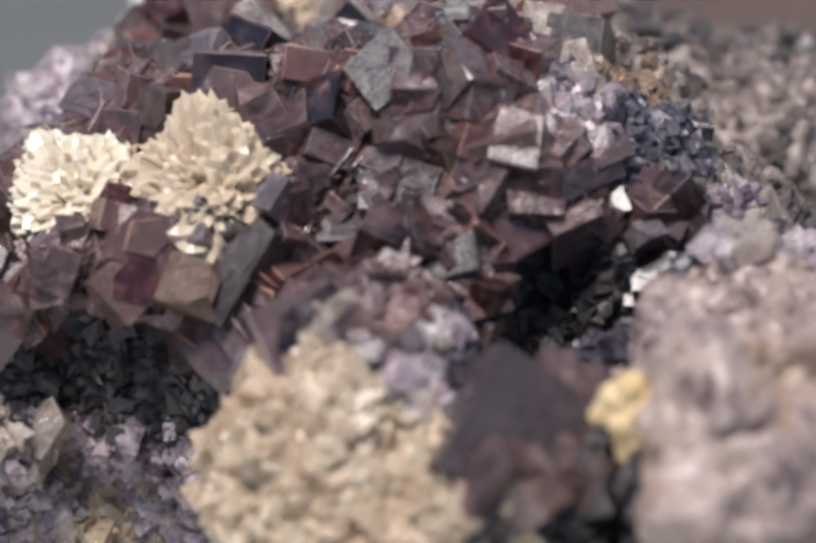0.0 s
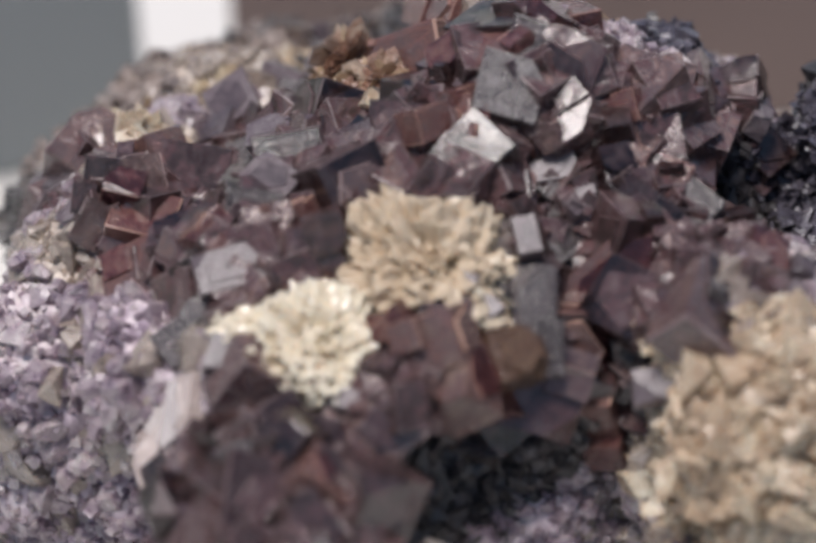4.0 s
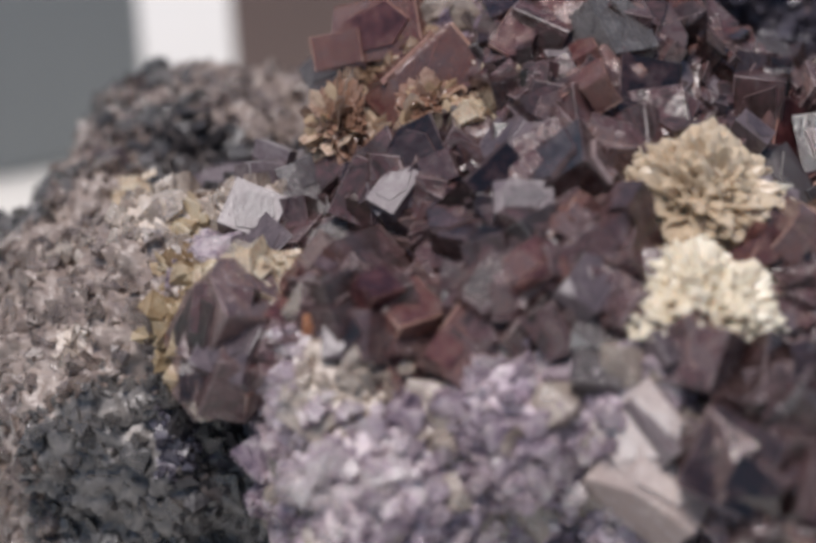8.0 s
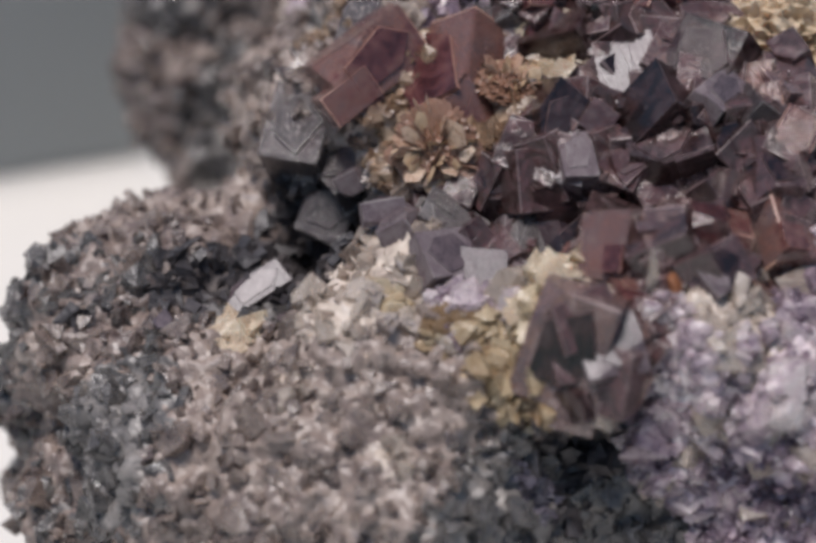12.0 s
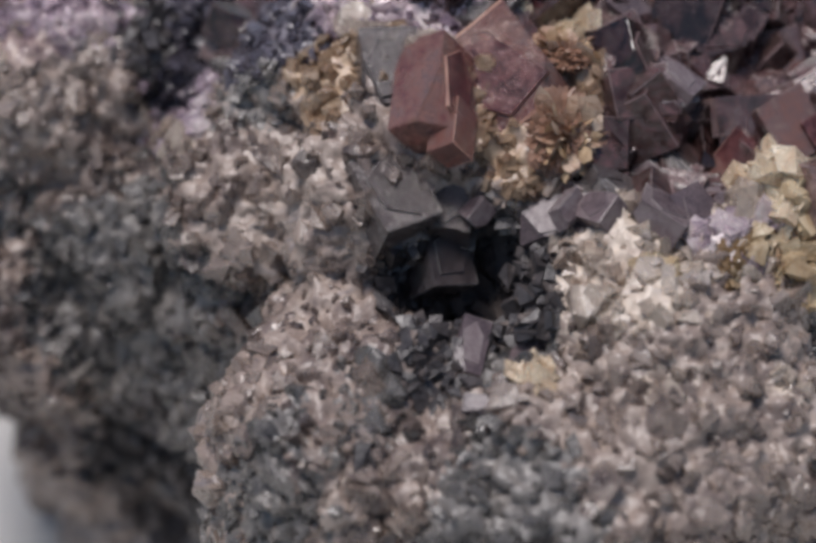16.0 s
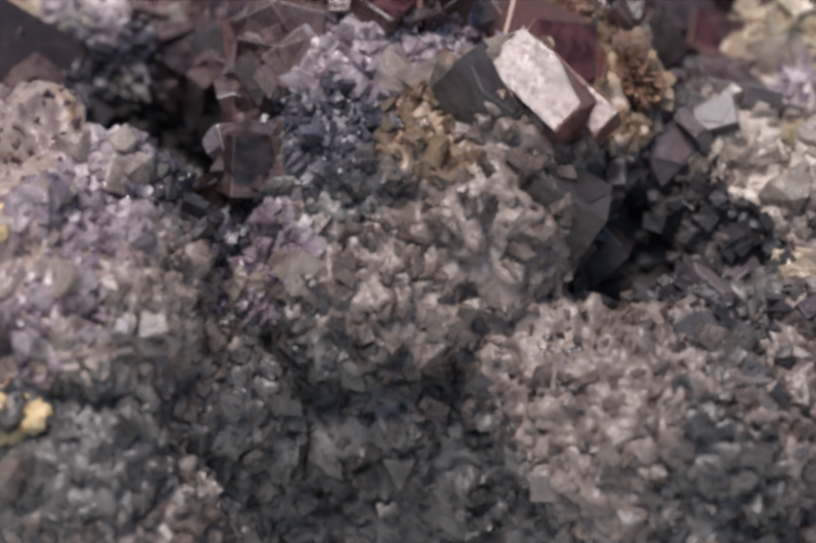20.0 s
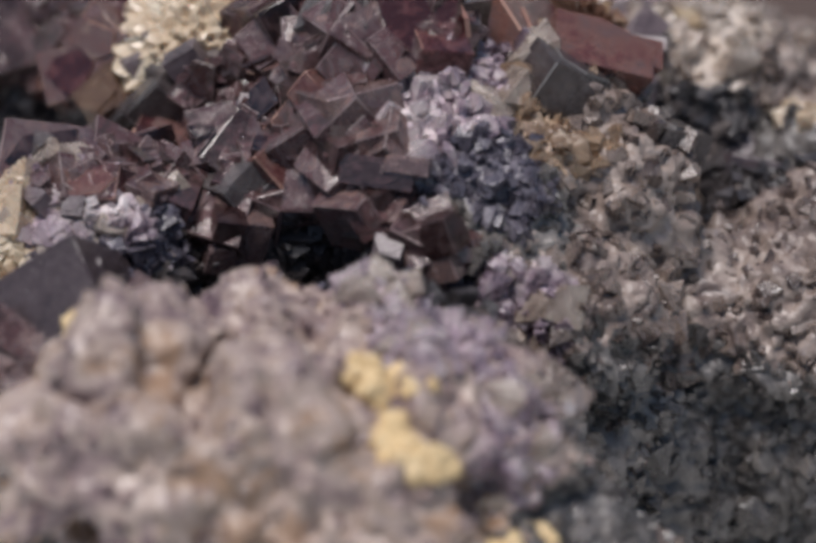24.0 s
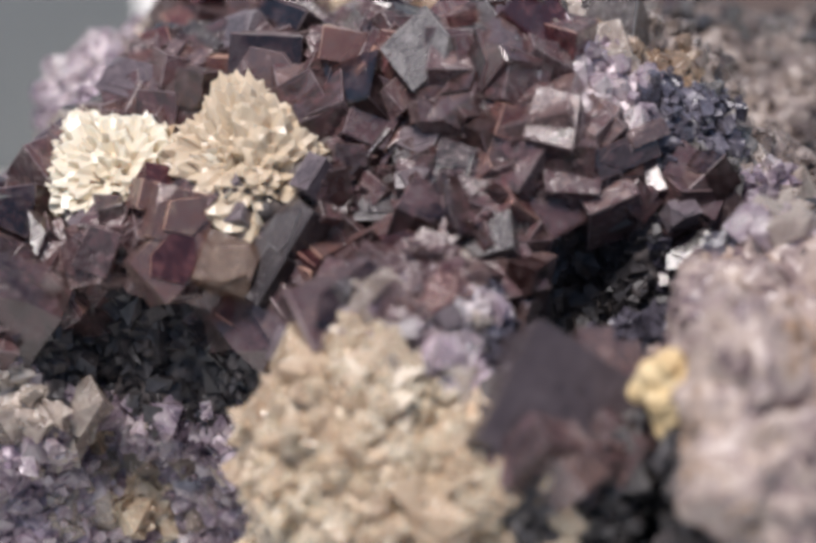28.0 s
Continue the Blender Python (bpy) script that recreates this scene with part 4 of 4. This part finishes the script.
crystal("rust", -0.06, 0.37, 7.39, 35, 30, 105, 1.23, 1.07, 0.96)
crystal("plum", -2.32, 1.22, 5.96, 41, 29, 86, 1.00, 0.91, 0.82)
crystal("chip", -0.21, 2.31, 6.82, 31, -12, 104, 0.45, 0.38, 0.26)
crystal("chip", 0.79, 1.40, 6.61, 34, -8, 96, 0.20, 0.30, 0.25)
crystal("orange", -0.55, -1.63, 8.09, 33, -14, 44, 0.41, 0.43, 0.37)
crystal("chip", -1.12, -2.42, 7.40, 33, -2, 35, 0.28, 0.27, 0.25)
crystal("slate", -1.62, -4.49, 7.49, 29, 4, 39, 0.75, 0.34, 0.30)
crystal("chip", -1.25, -5.47, 7.14, 29, -3, 35, 0.27, 0.15, 0.25)
crystal("chip", -0.82, -4.95, 7.40, 33, -6, 33, 0.24, 0.23, 0.25)
crystal("plum", 1.02, -2.39, 7.62, 57, 1, 35, 0.81, 0.32, 0.29)
crystal("chip", 0.95, 2.70, 5.55, 29, 9, 40, 0.29, 0.58, 0.25)
crystal("chip", 0.13, -5.71, 7.12, 30, 1, 46, 0.61, 0.76, 0.43)
crystal("chip", -1.17, -2.40, 7.40, 29, -3, -4, 0.27, 0.24, 0.25)
crystal("chip", -0.70, -2.84, 7.46, 31, 12, -29, 0.33, 0.25, 0.25)
crystal("chip", -1.25, -5.13, 7.40, 31, -3, -4, 0.28, 0.20, 0.25)
crystal("jet", 0.12, -5.78, 6.72, 38, 34, -12, 1.35, 1.35, 1.25, 0)
crystal("rust", -1.53, -0.99, 8.03, 63, 10, -7, 0.76, 0.55, 0.49)
crystal("plum", -0.45, -1.46, 8.15, 51, 2, -10, 0.98, 0.76, 0.68)
crystal("slate", -1.34, -2.41, 7.10, 36, -1, -4, 0.81, 0.40, 0.36)
crystal("slate", -0.97, -2.04, 7.58, 31, -27, 3, 0.61, 0.27, 0.25)
crystal("plum", -1.83, -4.46, 7.33, 46, -9, 24, 1.16, 0.67, 0.61)
crystal("rust", -3.71, -2.18, 7.22, 42, 22, 16, 0.58, 0.45, 0.41)
crystal("plum", 1.73, -2.72, 6.58, 30, -6, -6, 0.49, 0.54, 0.44)
crystal("chip", -1.72, 1.15, 7.31, 28, 7, -142, 0.38, 0.55, 0.27)
crystal("chip", -0.83, -0.89, 8.16, 34, -3, -133, 0.50, 0.37, 0.26)
crystal("slate", -6.07, -1.89, 6.38, 38, 5, -94, 0.56, 0.79, 0.50)
crystal("pale", -5.26, -0.67, 5.86, 29, 34, -123, 1.13, 1.05, 0.95)
crystal("pale", -5.16, -0.60, 6.28, 46, 34, -152, 0.78, 0.78, 0.71)
rosette(-4.20, -1.46, 7.04, 0.03, -0.40, 0.90, 0.64, (0.35, 0.9, -0.1))
rosette(-2.74, -1.95, 7.38, 0.15, -0.60, 0.78, 0.72, (0.97, -0.2, 0.1))
starburst(-0.25, 1.47, 7.27, -0.25, 0.89, 0.37, 0.44)
starburst(-0.71, 0.52, 7.66, -0.27, -0.15, 0.95, 0.36)
amberfan(-2.35, 3.57, 6.25, -0.20, 0.79, 0.57, 0.37)
amberfan(-1.38, 3.51, 6.40, -0.38, 0.81, 0.45, 0.37)
fleck(1.18, -6.30, 7.48, -0.45, -0.80, 0.40, 0.36)
fleck(1.42, -6.42, 7.56, -0.45, -0.80, 0.40, 0.26)
fleck(1.20, -6.45, 7.16, -0.45, -0.80, 0.40, 0.22)
fleck(3.92, -4.84, 7.56, 0.60, 0.66, 0.45, 0.32)
fleck(4.65, -4.97, 7.30, 0.66, -0.40, 0.64, 0.34)
fleck(5.26, -4.21, 5.91, 0.93, 0.05, 0.35, 0.41)
fleck(5.25, -3.91, 6.03, 0.16, 0.29, 0.94, 0.26)
fleck(3.69, -4.77, 7.67, 0.71, -0.57, 0.42, 0.26)
fleck(3.83, -4.58, 7.47, 0.59, -0.26, 0.77, 0.32)
fleck(4.27, -4.47, 7.55, 0.89, 0.01, 0.45, 0.23)
fleck(4.10, -4.93, 7.23, 0.85, -0.33, 0.40, 0.30)
fleck(4.53, -4.96, 7.30, 0.42, -0.33, 0.85, 0.34)
fleck(4.88, -4.82, 7.23, 0.89, -0.18, 0.42, 0.29)
crystal("rust", -3.62, -2.58, 7.22, 58, 27, 12, 0.62, 0.58, 0.60)
crystal("rust", -3.72, -2.85, 6.86, 52, -22, 40, 0.78, 0.60, 0.62)
crystal("amber", -3.05, -2.95, 6.80, 40, 12, -20, 0.60, 0.55, 0.55)
crystal("chip", -1.46, 2.16, 6.53, 35, 5, -42, 0.66, 0.25, 0.25)
crystal("chip", -2.70, 2.93, 6.74, 33, -3, -29, 0.53, 0.32, 0.25)
crystal("chip", 0.76, -4.14, 6.36, 33, -5, -31, 0.32, 0.23, 0.25)
crystal("chip", -1.73, 0.01, 7.66, 30, -11, -152, 0.39, 0.82, 0.27)
crystal("chip", 0.08, 2.12, 6.83, 31, -0, 39, 0.47, 0.16, 0.25)
crystal("chip", 1.63, -2.77, 7.12, 31, 5, 31, 0.33, 0.23, 0.25)
crystal("rust", -3.69, -2.25, 7.03, 58, 27, -25, 0.81, 0.58, 0.52)
crystal("rust", -3.85, 1.64, 6.39, 36, -22, -43, 0.59, 0.74, 0.54)
crystal("rust", -3.07, -0.34, 7.39, 29, -15, -164, 0.74, 0.70, 0.63)
crystal("rust", -3.84, 0.26, 7.51, 39, 19, 179, 0.44, 0.56, 0.39)
crystal("rust", -0.97, -4.62, 7.43, 30, -10, 34, 0.72, 0.42, 0.38)
crystal("slate", -5.90, -3.05, 6.13, 45, 2, -34, 0.68, 0.73, 0.62)
crystal("orange", -3.29, 2.37, 6.96, 64, 8, -102, 0.27, 0.24, 0.25)

# cubes of the plum coloured ground, between the ones above
taken = [(np.array(o.matrix_basis.translation) * 100, max(o.matrix_basis.to_scale()) * 100) for o in specimen.children if o.name.startswith("cube_crystal")]
ids = spots(kinds == "plum", 0.4, 2.4)
rng.shuffle(ids)
grown = 0
for i in ids:
    if grown >= 300:
        break
    p = SKIN[i]
    s = 0.42 * 2.2 ** rng.random()
    if any(np.linalg.norm(q - p) < r + 0.1 for q, r in BURSTS):
        continue
    if any(np.linalg.norm(q - p) < 0.45 * w + 0.14 * s for q, w in taken):
        continue
    e = Matrix(turned(1)[0].tolist()).to_euler()
    c = p - FACING[i] * s * 0.28
    kind = str(rng.choice(("plum", "plum", "plum", "plum", "plum", "plum", "slate", "rust")))
    crystal(kind, c[0], c[1], c[2], math.degrees(e.x), math.degrees(e.y), math.degrees(e.z), s, s * rng.uniform(0.7, 1.1), s * rng.uniform(0.7, 1.1), 2 if grown % 3 == 0 else 0)
    grown += 1


def motions():
    walk(specimen, [(t, pose(x, y, 0, 0, 0, a)) for t, a, x, y in TURN])


motions()
